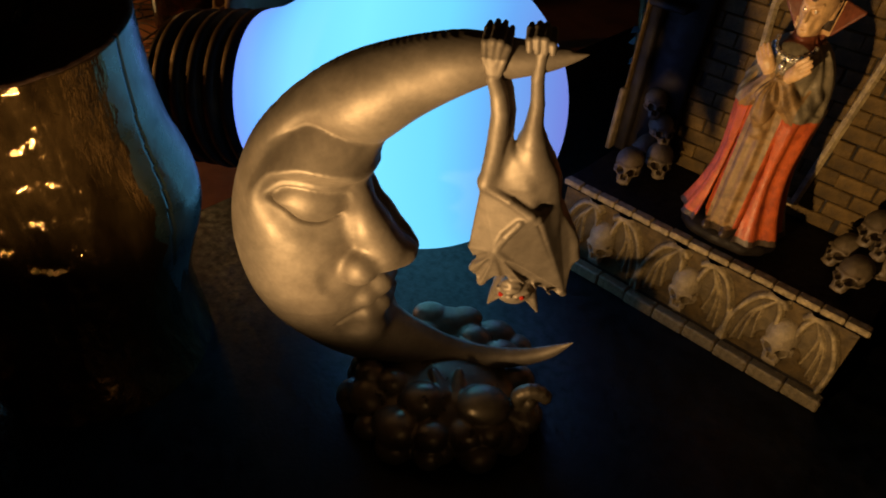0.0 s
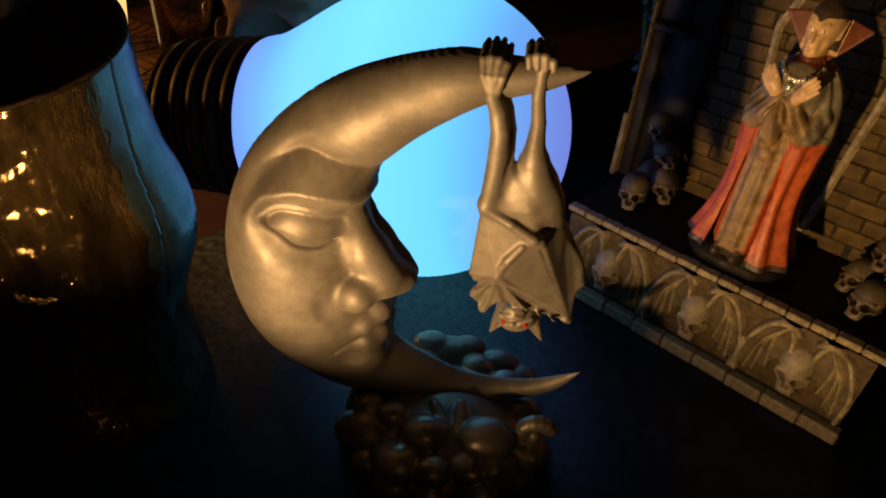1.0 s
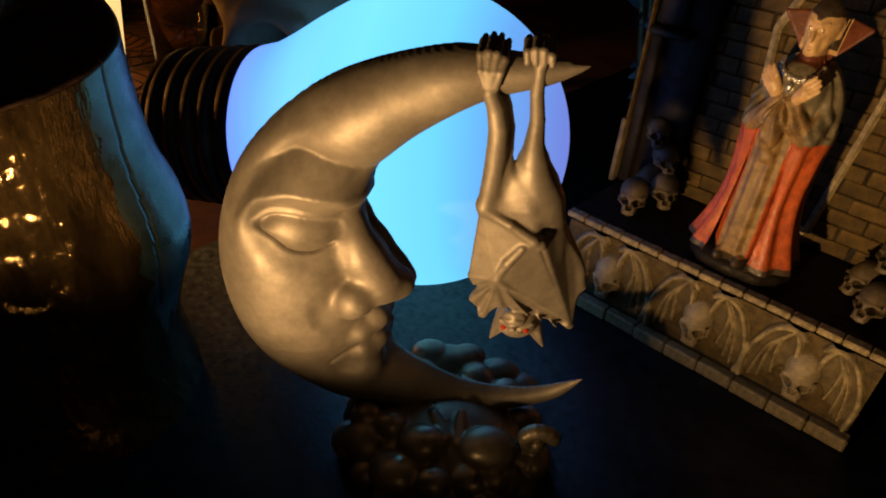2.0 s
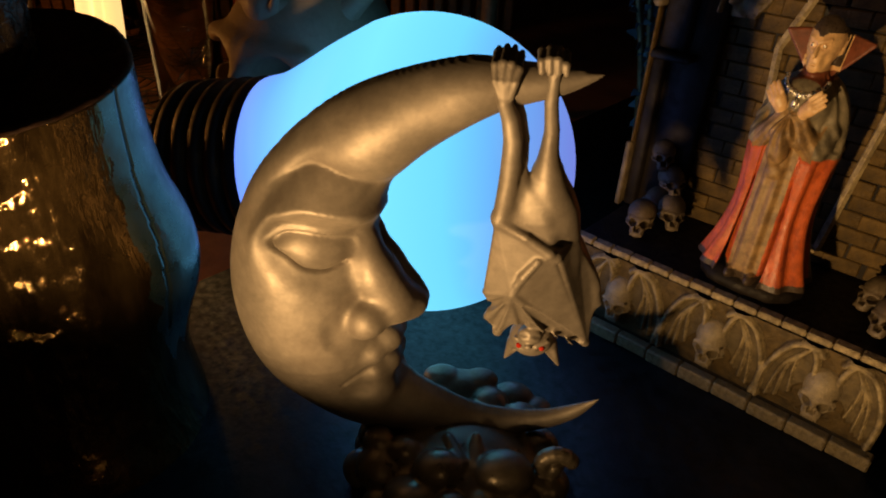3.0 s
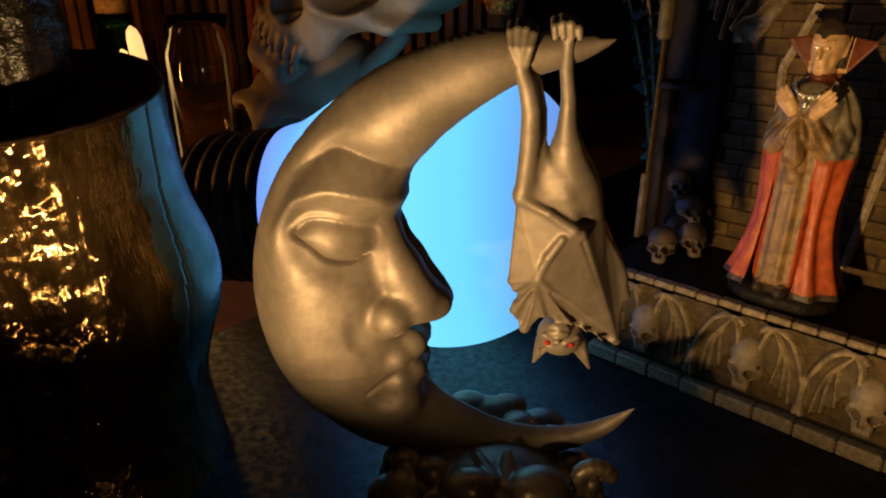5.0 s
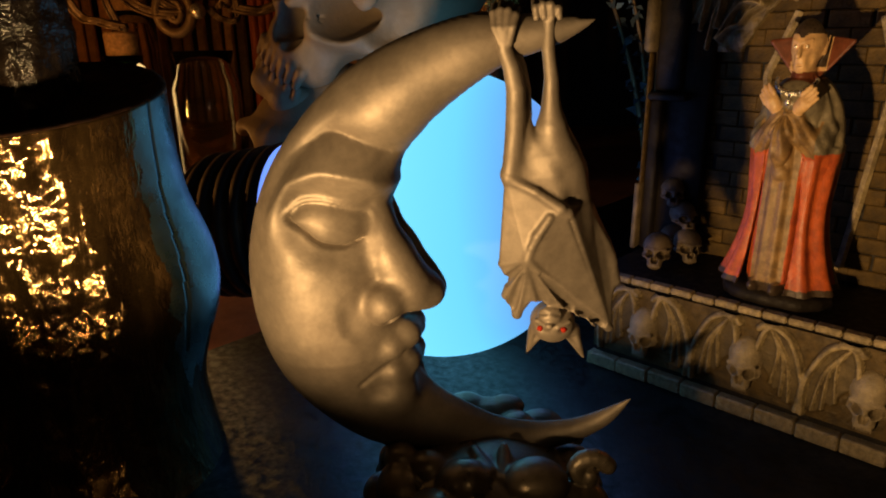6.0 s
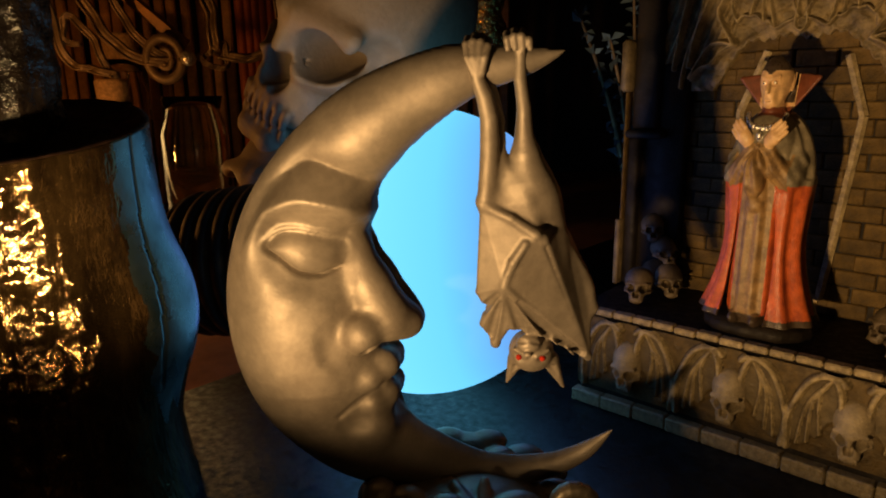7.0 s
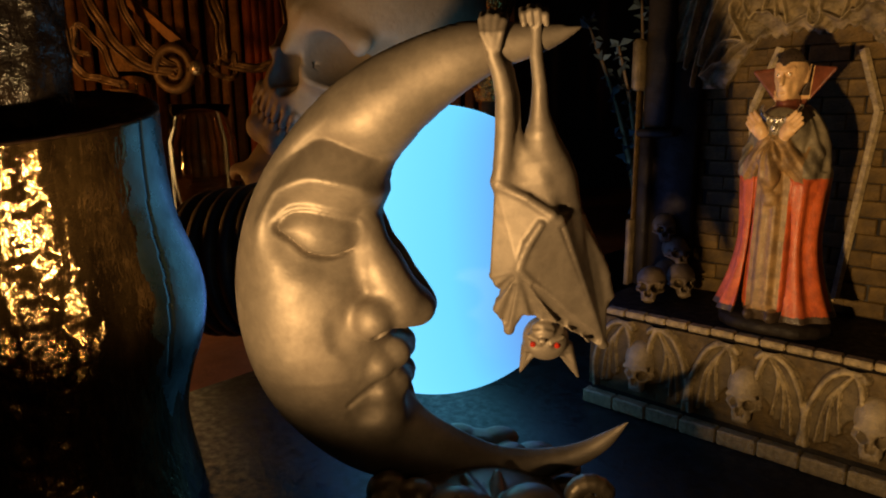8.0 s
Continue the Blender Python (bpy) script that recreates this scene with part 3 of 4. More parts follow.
# ---- black candles ----
def build_pillar():
    top = thing("pillar_candle", (-0.245, 0.372, 0), "thick black pillar candle with a crackled glossy side", "candle")
    segs, rows, height = 420, 150, 0.25
    verts, faces, index = [], [], []
    for i in range(rows + 1):
        h = height * i / rows
        for j in range(segs):
            a = 2 * math.pi * j / segs
            r = 0.077 + 0.020 * math.exp(-((h - 0.128) / 0.05) ** 2) * max(0, math.cos(a - 0.1)) ** 4 + 0.006 * (max(0, 0.05 - h) / 0.05) ** 2 + 0.002 * math.cos(3 * a + 1)
            q = Vector((math.cos(a) * 0.08, math.sin(a) * 0.08, h))
            face = math.cos(a - math.radians(-62))
            flare = (0.034 * (max(0, 0.2 - h) / 0.2) ** 2 - 0.09 * (0.25 - max(h, 0.13))) * max(0, face) ** 2
            r += flare
            if face > 0.5:
                r = min(r, (0.0795 + flare) / face)
            rough = max(0.0, min(1.0, (0.88 - math.cos(a - 0.16)) * 5))
            r += rough * 0.0011 * (noise.fractal(q * 55, 1.0, 2.0, 4) + 0.8 * noise.noise(Vector((q.x * 90, q.y * 90, q.z * 14))))
            r += 0.0012 * noise.noise(q * 25)
            crack = a - (6.283 - 0.24) - 0.012 * math.sin(h * 40) - 0.6 * (h - 0.13)
            if abs(crack) < 0.0075 and h > 0.085:
                r -= 0.0014
            verts.append((r * math.cos(a), r * math.sin(a), h * (1 + 0.064 * math.sin(a) * (h / height) ** 3 - 0.02 * (h / height) ** 3)))
    for i in range(rows):
        for j in range(segs):
            k = (j + 1) % segs
            faces.append((i * segs + j, i * segs + k, (i + 1) * segs + k, (i + 1) * segs + j))
            a = 2 * math.pi * j / segs
            # smooth wax stops above the foot, standing in for the blue light fading there
            index.append(1 if i > 46 + 9 * math.sin(a * 9) + 5 * math.sin(a * 31) and math.cos(a - 0.16) > 0.865 + 0.03 * noise.noise(Vector((a * 3, i * 0.15, 0))) else 0)
    # sunken top
    base = rows * segs
    for k, (fr, dz) in enumerate(((0.93, 0.002), (0.85, -0.003), (0.5, -0.008), (0.05, -0.01))):
        for j in range(segs):
            x, y, z = verts[base + j]
            verts.append((x * fr, y * fr, z + dz + 0.001 * noise.noise(Vector((x * fr, y * fr, 0)) * 60)))
        lo, hi = base + k * segs, base + (k + 1) * segs
        for j in range(segs):
            n2 = (j + 1) % segs
            faces.append((lo + j, lo + n2, hi + n2, hi + j))
            index.append(2)
    mesh_object("wax_body", verts, faces, [WAX, WAX_SMOOTH, WAX_TOP], top, "crackled black wax, smooth on one side", index=index)
    part("wick", tube([(0.02, 0.01, 0.236), (0.021, 0.01, 0.246), (0.024, 0.012, 0.252)], 0.0012, 6), THREAD, top)
    return top


build_pillar()


def lump_candle(name, place, r, height, label, seed):
    top = thing(name, place, label, "candle")
    off = Vector((seed * 3.1, seed * 1.7, 0))

    def wob(a, h):
        q = Vector((math.cos(a) * r, math.sin(a) * r, h))
        return 0.1 * r * noise.fractal(q * 45 + off, 1.0, 2.0, 4) + 0.06 * r * noise.noise(Vector((q.x * 120, q.y * 120, q.z * 18)) + off)
    prof = [(r * (1.02 - 0.1 * (i / 40) ** 2), height * i / 40) for i in range(38)] + [(r * 0.8, height * 0.985), (r * 0.5, height * 0.97), (0, height * 0.965)]
    part("wax_body", revolve(prof, 140, wobble=wob), WAX_DARK, top)
    return top


lump_candle("top_candle", (-0.252, 0.385, 0.238), 0.027, 0.16, "narrow black crackled candle standing on the pillar", 1)
lump_candle("low_candle", (-0.285, 0.236, 0.0), 0.045, 0.095, "short black crackled candle beside the pillar", 2)


# ---- skulls ----
def jaw_field(x, y, z):
    """The lower jaw that belongs to skull_field."""
    ax = np.abs(x)
    f = rod(ax, y, z, (0.25, 0.0, -0.20), (0.225, -0.12, -0.44), 0.04, 0.055)
    f = smin(f, rod(ax, y, z, (0.225, -0.12, -0.44), (0.07, -0.40, -0.47), 0.055, 0.06), 0.05)
    f = smin(f, rod(x, y, z, (-0.07, -0.40, -0.47), (0.07, -0.40, -0.47), 0.062, 0.062), 0.04)
    for i in range(7):
        u = -0.135 + 0.045 * i
        f = smin(f, rod(x, y, z, (u, -0.43 + 1.2 * u * u, -0.425), (u, -0.43 + 1.2 * u * u, -0.385), 0.020, 0.018), 0.008)
    return f


def skull_field(x, y, z):
    """A skull one unit long without its jaw, facing -y."""
    ax = np.abs(x)
    f = ball(x, y, z, (0, 0.10, 0.14), (0.36, 0.44, 0.36))
    f = smin(f, ball(x, y, z, (0, -0.14, 0.02), (0.30, 0.28, 0.30)), 0.08)
    f = smin(f, ball(x, y, z, (0, -0.30, -0.26), (0.19, 0.15, 0.17)), 0.08)
    f = smin(f, rod(ax, y, z, (0.12, -0.38, -0.10), (0.30, -0.16, -0.10), 0.055, 0.045), 0.06)
    f = smin(f, rod(ax, y, z, (0.30, -0.16, -0.10), (0.33, 0.06, -0.08), 0.04, 0.04), 0.03)
    f = smin(f, rod(ax, y, z, (0.03, -0.40, 0.08), (0.25, -0.31, 0.09), 0.05, 0.05), 0.05)
    f = smin(f, rod(x, y, z, (0, -0.40, 0.05), (0, -0.44, -0.06), 0.045, 0.03), 0.04)
    f = carve(f, ball(ax, y, z, (0.30, -0.20, 0.02), (0.07, 0.10, 0.10)), 0.06)
    f = carve(f, ball(ax, y, z, (0.155, -0.34, -0.02), (0.112, 0.36, 0.105), (0, 0, 12)), 0.022)
    f = carve(f, ball(ax, y, z, (0.034, -0.44, -0.165), (0.05, 0.24, 0.088)), 0.015)
    f = carve(f, ball(ax, y, z, (0.24, -0.20, -0.28), (0.07, 0.1, 0.10)), 0.05)
    f = carve(f, ball(x, y, z, (0, -0.05, -0.36), (0.17, 0.28, 0.14)), 0.05)
    # teeth
    for i in range(7):
        u = -0.135 + 0.045 * i
        f = smin(f, rod(x, y, z, (u, -0.435 + 1.2 * u * u, -0.30), (u, -0.445 + 1.2 * u * u, -0.365), 0.023, 0.017), 0.008)
    return f


BOX = ((-0.42, -0.6, -0.56), (0.42, 0.6, 0.54))
SKULL_FINE, JAW_FINE = nets(skull_field, *BOX, 0.0125), nets(jaw_field, *BOX, 0.0125)
SKULL_MID = nets(skull_field, *BOX, 0.022)
SKULL_SMALL = nets(skull_field, *BOX, 0.03)


def large_skull(place, size, label):
    top = thing("large_skull", place, label, "skull", "stacked skulls")
    mesh_object("cranium", SKULL_FINE[0] * size, SKULL_FINE[1], BONE, top)
    mesh_object("jaw", JAW_FINE[0] * size, JAW_FINE[1], BONE, top, "lower jaw with a row of worn teeth")
    return top


def skull(name, place, size, data, mat, label, group=""):
    v, f = data
    ob = mesh_object(name, v * size, f, mat, None, label)
    ob.matrix_basis = place
    return tagged(ob, label, "skull", group)


large_skull(pose(-0.163, 0.80, 0.135, -10, 6, -30), 0.24, "weathered bone-coloured skull under another skull")
large_skull(pose(-0.080, 0.79, 0.330, 0.5, 31.5, -39.4), 0.27, "weathered bone-coloured skull resting on another skull")


# ---- gothic stand with winged skulls ----
def build_stand():
    top = thing("gothic_stand", STAND, "stone-coloured gothic alcove stand with winged skulls and brick wall", "display stand")
    s0, s1 = -0.098, 0.154
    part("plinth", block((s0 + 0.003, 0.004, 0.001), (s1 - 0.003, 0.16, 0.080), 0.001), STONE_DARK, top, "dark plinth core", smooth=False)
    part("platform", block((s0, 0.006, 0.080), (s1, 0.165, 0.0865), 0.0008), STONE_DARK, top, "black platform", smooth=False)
    # carved front panel
    nx, nz = 330, 90
    xs, zs = np.linspace(s0 + 0.002, s1 - 0.002, nx), np.linspace(0.0165, 0.079, nz)
    gx, gz = np.meshgrid(xs, zs, indexing="ij")
    h = np.zeros(gx.shape)
    centres = (-0.0505, 0.0305, 0.1105)
    row = np.floor((gz - 0.0165) / 0.0125)
    fx = (gx - s0 + 0.5 * 0.03 * (row % 2)) / 0.03
    h -= 0.0006 * np.exp(-(((gz - 0.0165) / 0.0125 + 0.5) % 1 - 0.5) ** 2 * 12.5 ** 2 / 0.5) + 0.0006 * np.exp(-((fx + 0.5) % 1 - 0.5) ** 2 * 900 / 0.6)
    for c in centres:
        for sg in (-1, 1):
            x = (gx - c) * sg
            # upper arm of the wing, its claw and its trailing edge
            arm = spline([(0.0075, 0.056), (0.0095, 0.068), (0.0150, 0.0770), (0.0265, 0.0722), (0.0345, 0.0575), (0.0392, 0.040), (0.0382, 0.0185)], 7)
            hook = spline([(0.0150, 0.0770), (0.0105, 0.0772), (0.0068, 0.0735)], 5)
            edge = spline([(0.0382, 0.0185), (0.0340, 0.0245), (0.0290, 0.0215), (0.0260, 0.0310), (0.0205, 0.0300), (0.0165, 0.0400), (0.0115, 0.0450)], 5)
            d = np.minimum(curve_distance(x, gz, arm), curve_distance(x, gz, hook))
            ring = np.concatenate([arm, edge])
            inside = np.zeros(gx.shape, bool)
            for a, b in zip(ring, np.roll(ring, -1, 0)):
                inside ^= ((a[1] > gz) != (b[1] > gz)) & (x < (b[0] - a[0]) * (gz - a[1]) / (b[1] - a[1] + 1e-12) + a[0])
            h = np.where(inside, np.maximum(h, 0.0016), h)
            h = np.maximum(h, 0.0052 * np.clip(1.25 * np.exp(-(d / 0.0023) ** 2), 0, 1))
            h = np.where(~inside & (d > 0.0022), h - 0.0011 * np.exp(-((d - 0.0036) / 0.0012) ** 2), h)
            for e in ((0.0325, 0.0230), (0.0265, 0.0260), (0.0190, 0.0340)):
                rib = spline([(0.0145, 0.0755), (0.5 * (0.0145 + e[0]) + 0.0045, 0.5 * (0.0755 + e[1]) + 0.005), e], 6)
                h = np.maximum(h, 0.0042 * np.exp(-(curve_distance(x, gz, rib) / 0.0013) ** 2))
    rng = np.random.RandomState(3)
    h += 0.00025 * rng.randn(*h.shape) * 0.3
    verts = [(gx[i, j], 0.0015 - h[i, j], gz[i, j]) for i in range(nx) for j in range(nz)]
    faces = [(i * nz + j, (i + 1) * nz + j, (i + 1) * nz + j + 1, i * nz + j + 1) for i in range(nx - 1) for j in range(nz - 1)]
    # tone follows relief height: brown ground, mid membranes, lightest ribs
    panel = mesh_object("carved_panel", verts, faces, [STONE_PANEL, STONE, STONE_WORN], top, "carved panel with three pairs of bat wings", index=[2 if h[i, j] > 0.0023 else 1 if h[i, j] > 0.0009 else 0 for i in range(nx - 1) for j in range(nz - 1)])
    v, f = SKULL_MID
    for c in centres:
        o = mesh_object("relief_skull", v * np.array((0.036, 0.030, 0.045)), f, STONE_PALE, panel, "pale carved skull")
        o.location = (c, 0.003, 0.0415)
        o.rotation_euler = (radians(12), 0, 0)
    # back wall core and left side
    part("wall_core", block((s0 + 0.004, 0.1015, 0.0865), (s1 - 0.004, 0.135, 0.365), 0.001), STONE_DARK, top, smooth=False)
    # left pier pieces are near-black: the bat's shadow is put into their colour
    side = part("side_pier", block((s0 - 0.003, 0.082, 0.0865), (s0 + 0.008, 0.104, 0.222), 0.002), STONE_DARK, top, "worn pier coloured near-black")
    # added black sheet over the bricks, in place of the shadow on the wall
    part("side_panel", block((s0 + 0.006, 0.090, 0.0866), (s0 + 0.046, 0.104, 0.285), 0.002), STONE_DARK, top, "added black panel standing in for shade on the wall")
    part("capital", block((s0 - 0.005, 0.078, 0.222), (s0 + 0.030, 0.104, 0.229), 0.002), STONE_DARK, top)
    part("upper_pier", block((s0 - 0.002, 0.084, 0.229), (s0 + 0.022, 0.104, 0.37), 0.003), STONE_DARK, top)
    part("edge_block", block((s0 - 0.010, 0.074, 0.262), (s0 - 0.001, 0.098, 0.306), 0.003), STONE, top, "chipped pale stone block")
    # lighter strips put the light on the pier's edge into the colour
    part("edge_strip", block((s0 - 0.006, 0.079, 0.13), (s0 - 0.0035, 0.090, 0.262), 0.001), WALL_BRICK, top, "lighter strip for the lit edge of the pier")
    part("edge_foot", block((s0 - 0.008, 0.075, 0.0865), (s0 - 0.003, 0.094, 0.148), 0.001), STONE, top, "lighter strip for the lit edge of the pier")
    part("side_pier", block((s1 - 0.016, 0.076, 0.0865), (s1 + 0.004, 0.104, 0.36), 0.002), STONE_DARK, top, "worn pier coloured near-black")
    # coffin frame on the wall
    cx = 0.0315
    pts = [(cx - 0.026, 0.292), (cx - 0.043, 0.245), (cx - 0.030, 0.10), (cx + 0.030, 0.10), (cx + 0.044, 0.243), (cx + 0.030, 0.287)]
    bmc = bmesh.new()
    for (a, b), (c, d) in zip(pts, pts[1:]):
        tube([(a, 0.0985, b), (c, 0.0985, d)], 0.0034, 6, bmc, 1.0)
    part("coffin_frame", bmc, STONE_WORN, top, "raised coffin-shaped frame on the brick wall", smooth=False)
    # arch with ragged lower edge and bat wings
    nx, nz = 340, 150
    xs, zs = np.linspace(s0 + 0.02, s1 - 0.02, nx), np.linspace(0.262, 0.37, nz)
    gx, gz = np.meshgrid(xs, zs, indexing="ij")
    q = gx - 0.0285
    low = 0.3035 - 0.0028 * np.abs(np.sin(q * 420)) - 0.002 * np.sin(q * 190) - 8.0 * np.maximum(np.abs(q) - 0.030, 0) ** 1.55
    h = np.where(gz > low, 0.0045 + 0.0012 * np.sin(gx * 300) * np.sin(gz * 350), -0.006)
    for sg in (-1, 1):
        x = q * sg
        # a large wing at the springing of the arch: bent arm, scalloped edge, long fingers
        big = [spline([(0.0465, 0.2978), (0.054, 0.310), (0.0600, 0.3225), (0.0565, 0.332), (0.050, 0.345)], 6), spline([(0.0465, 0.2978), (0.056, 0.2930), (0.0635, 0.2835), (0.070, 0.2815), (0.0790, 0.2725)], 6),
               spline([(0.0465, 0.2978), (0.064, 0.2985), (0.0800, 0.2730)], 6), spline([(0.069, 0.345), (0.0745, 0.318), (0.0835, 0.288), (0.087, 0.265)], 6), spline([(0.060, 0.350), (0.0690, 0.330), (0.0765, 0.308), (0.0815, 0.282)], 6),
               spline([(0.080, 0.36), (0.088, 0.32), (0.094, 0.28)], 6)]
        # a small bat with spread wings over the middle
        small = [spline([(0.021, 0.348), (0.040 + 0.010, 0.332), tip], 6) for tip in ((0.046, 0.3150),)]
        small += [spline([(0.021, 0.348), (0.5 * (0.021 + u) + 0.004, 0.333), (u, w)], 6) for u, w in ((0.0365, 0.3185), (0.0265, 0.3140), (0.0180, 0.3085))]
        small += [spline([(0.046, 0.3150), (0.0415, 0.3195), (0.0365, 0.3185), (0.032, 0.3190), (0.0265, 0.3140), (0.023, 0.3145), (0.0180, 0.3085), (0.011, 0.3120), (0.004, 0.3150)], 4),
                  spline([(0.0, 0.3055), (0.0035, 0.3085), (0.004, 0.3150), (0.0030, 0.326), (0.0045, 0.340)], 5), spline([(0.002, 0.316), (0.0045, 0.3215), (0.0065, 0.3260)], 4)]
        for curves, amp, wd in ((big, 0.0125, 0.0020), (small, 0.0085, 0.0011)):
            for c in curves:
                dist = curve_distance(x, gz, c)
                h = np.where(dist < 3 * wd, np.maximum(h, amp * np.exp(-(dist / wd) ** 2) + 0.003), h)
        wing_skin = (x > 0.047) & (gz > 0.2978 - 0.83 * (x - 0.0465)) & (gz < 0.36)
        h = np.where(wing_skin & (h < 0.006), 0.0055 + 0.0015 * np.sin(x * 700 + gz * 260), h)
    h += 0.0012 * np.sin(gx * 510 + 3 * np.sin(gz * 240)) * np.sin(gz * 430 + 2 * np.sin(gx * 170)) * 0.3
    keep = h > -0.004
    verts = [(gx[i, j], 0.0985 - h[i, j], gz[i, j]) for i in range(nx) for j in range(nz)]
    faces = [(i * nz + j, (i + 1) * nz + j, (i + 1) * nz + j + 1, i * nz + j + 1) for i in range(nx - 1) for j in range(nz - 1) if keep[i:i + 2, j:j + 2].any()]
    # ribs take the lighter worn stone, making up for light the bat blocks
    mesh_object("arch_relief", verts, faces, [STONE_ARCH, STONE_WORN], top, "weathered arch carved with bat wings", index=[1 if h[i, j] > 0.0072 else 0 for i in range(nx - 1) for j in range(nz - 1) if keep[i:i + 2, j:j + 2].any()])
    return top


stand = build_stand()

# heaps of small skulls on the platform
for s, d, z, turn, size in ((-0.063, 0.040, 0.102, 18, 0.033), (-0.049, 0.070, 0.102, 35, 0.032), (-0.068, 0.078, 0.102, -10, 0.030), (-0.060, 0.082, 0.124, 50, 0.029), (-0.074, 0.086, 0.143, 30, 0.028),
                            (0.114, 0.062, 0.1015, -30, 0.030), (0.127, 0.036, 0.1015, -15, 0.031), (0.140, 0.062, 0.1015, -50, 0.031), (0.124, 0.070, 0.124, -10, 0.030), (0.140, 0.056, 0.126, -30, 0.031), (0.134, 0.078, 0.147, -20, 0.030)):
    skull("small_skull", STAND @ pose(s, d, z - 0.002, -8, 0, turn), size, SKULL_SMALL, BONE_SMALL, "tiny grey-brown skull heaped on the stand", "heap of small skulls")


# ---- caped figurine ----
def build_figurine():
    def palms(x, y, z):
        f = None
        for sg in (-1, 1):
            q = rod(x, y, z, (sg * 0.0105, -0.0235, 0.1405), (sg * 0.0132, -0.0235, 0.1430), 0.0056, 0.0062, (1, 0.7, 1))
            for k in range(4):
                a = (0.0150 - 0.0022 * (k - 1.5), 0.1455 + 0.0024 * (k - 1.5))
                reach = (0.0068, 0.0085, 0.0090, 0.0075)[k]
                q = smin(q, rod(x, y, z, (sg * a[0], -0.0250, a[1]), (sg * (a[0] + 0.8 * reach), -0.0235, a[1] + 0.72 * reach), 0.0019, 0.0015), 0.0003)
            f = q if f is None else np.minimum(f, q)
        return f

    def sleeves(x, y, z):
        f = None
        for sg in (-1, 1):
            q = rods(x, y, z, [(sg * 0.028, -0.004, 0.124), (sg * 0.0245, -0.011, 0.1135), (sg * 0.0125, -0.0185, 0.121), (sg * 0.0075, -0.0205, 0.134)], [0.0075, 0.0088, 0.0080, 0.0052], 0.003)
            q = q + 0.0005 * np.cos(z * 600 + sg * x * 800)
            f = q if f is None else smin(f, q, 0.002)
        return f

    def knot(x, y, z):
        f = rods(x, y, z, [(0.001, -0.021, 0.132), (0.000, -0.0255, 0.122), (0.0, -0.0245, 0.110), (-0.0015, -0.021, 0.098)], [0.006, 0.0095, 0.0080, 0.0040], 0.002)
        return smin(f + 0.0009 * np.cos(np.arctan2(x, z - 0.137) * 16), ball(x, y, z, (0.0, -0.019, 0.093), (0.0075, 0.005, 0.006)), 0.001)

    def field(x, y, z):
        ang = np.arctan2(x, -(y - 0.004))
        # cape: open at the front, folded towards the hem
        t = np.clip(z / 0.15, 0, 1)
        flare = 0.0325 + 0.021 * np.clip(1 - z / 0.065, 0, 1) ** 1.8 + 0.0045 * np.clip((z - 0.07) / 0.05, 0, 1)
        rad = np.sqrt((x / 1.0) ** 2 + ((y - 0.006) / 0.72) ** 2)
        fold = 0.0030 * np.cos(ang * 13) * (1 - 0.6 * t)
        shell = np.abs(rad - flare - fold) - 0.0022
        gap = np.abs(x) - (0.0165 + 0.006 * np.clip(1 - z / 0.10, 0, 1))
        cut = np.maximum(gap, y - 0.002)
        cape = np.maximum(np.maximum(shell, -cut), np.maximum(z - 0.112, 0.004 - z)) * 0.7
        f = cape
        f = smin(f, ball(x, y, z, (0, 0.006, 0.115), (0.0380, 0.022, 0.047)) + 0.0010 * np.cos(ang * 18), 0.004)
        f = smin(f, ball(x, y, z, (0, -0.005, 0.139), (0.024, 0.0175, 0.020)), 0.003)
        # robe
        robe = rod(x, y, z, (0, 0.003, 0.014), (0, 0.002, 0.125), 0.0245, 0.0205) + 0.001 * np.cos(ang * 14)
        f = smin(f, robe, 0.002)
        f = smin(f, rod(x, y, z, (0, -0.016, 0.012), (0, -0.012, 0.10), 0.005, 0.003), 0.004)
        # shoes
        for sx in (-0.009, 0.011):
            f = smin(f, ball(x, y, z, (sx, -0.014, 0.005), (0.006, 0.014, 0.006)), 0.001)
        # crossed arms in wide ribbed sleeves, open palms on the chest
        f = smin(f, sleeves(x, y, z), 0.003)
        f = smin(f, palms(x, y, z), 0.0012)
        f = smin(f, knot(x, y, z), 0.002)
        # collar wings
        for sg in (-1, 1):
            wing = slab(x, y, z, (sg * 0.006, 0.006, 0.155), (sg * 0.0345, 0.004, 0.1835), (sg * 0.010, 0.012, 0.186)) - 0.0013
            f = smin(f, wing, 0.002)
        # neck and head
        f = smin(f, rod(x, y, z, (0, 0.002, 0.15), (0, 0, 0.168), 0.009, 0.008), 0.004)
        f = smin(f, ball(x, y, z, (0, -0.001, 0.181), (0.0125, 0.0145, 0.0165)), 0.002)
        f = smin(f, ball(x, y, z, (0, -0.006, 0.170), (0.0085, 0.009, 0.010)), 0.003)
        f = smin(f, rod(x, y, z, (0, -0.0145, 0.181), (0, -0.0172, 0.174), 0.0014, 0.0022), 0.0015)
        for sg in (-1, 1):
            f = carve(f, ball(x, y, z, (sg * 0.0050, -0.0158, 0.1800), (0.0042, 0.0038, 0.0029)), 0.001)
            f = smin(f, rod(x, y, z, (sg * 0.0022, -0.0148, 0.1826), (sg * 0.0082, -0.0125, 0.1845), 0.0012, 0.0009), 0.001)
            f = np.minimum(f, ball(x, y, z, (sg * 0.0048, -0.0132, 0.1800), 0.0016))
            f = carve(f, ball(x, y, z, (sg * 0.0085, -0.0125, 0.1700), (0.003, 0.0038, 0.0055)), 0.003)
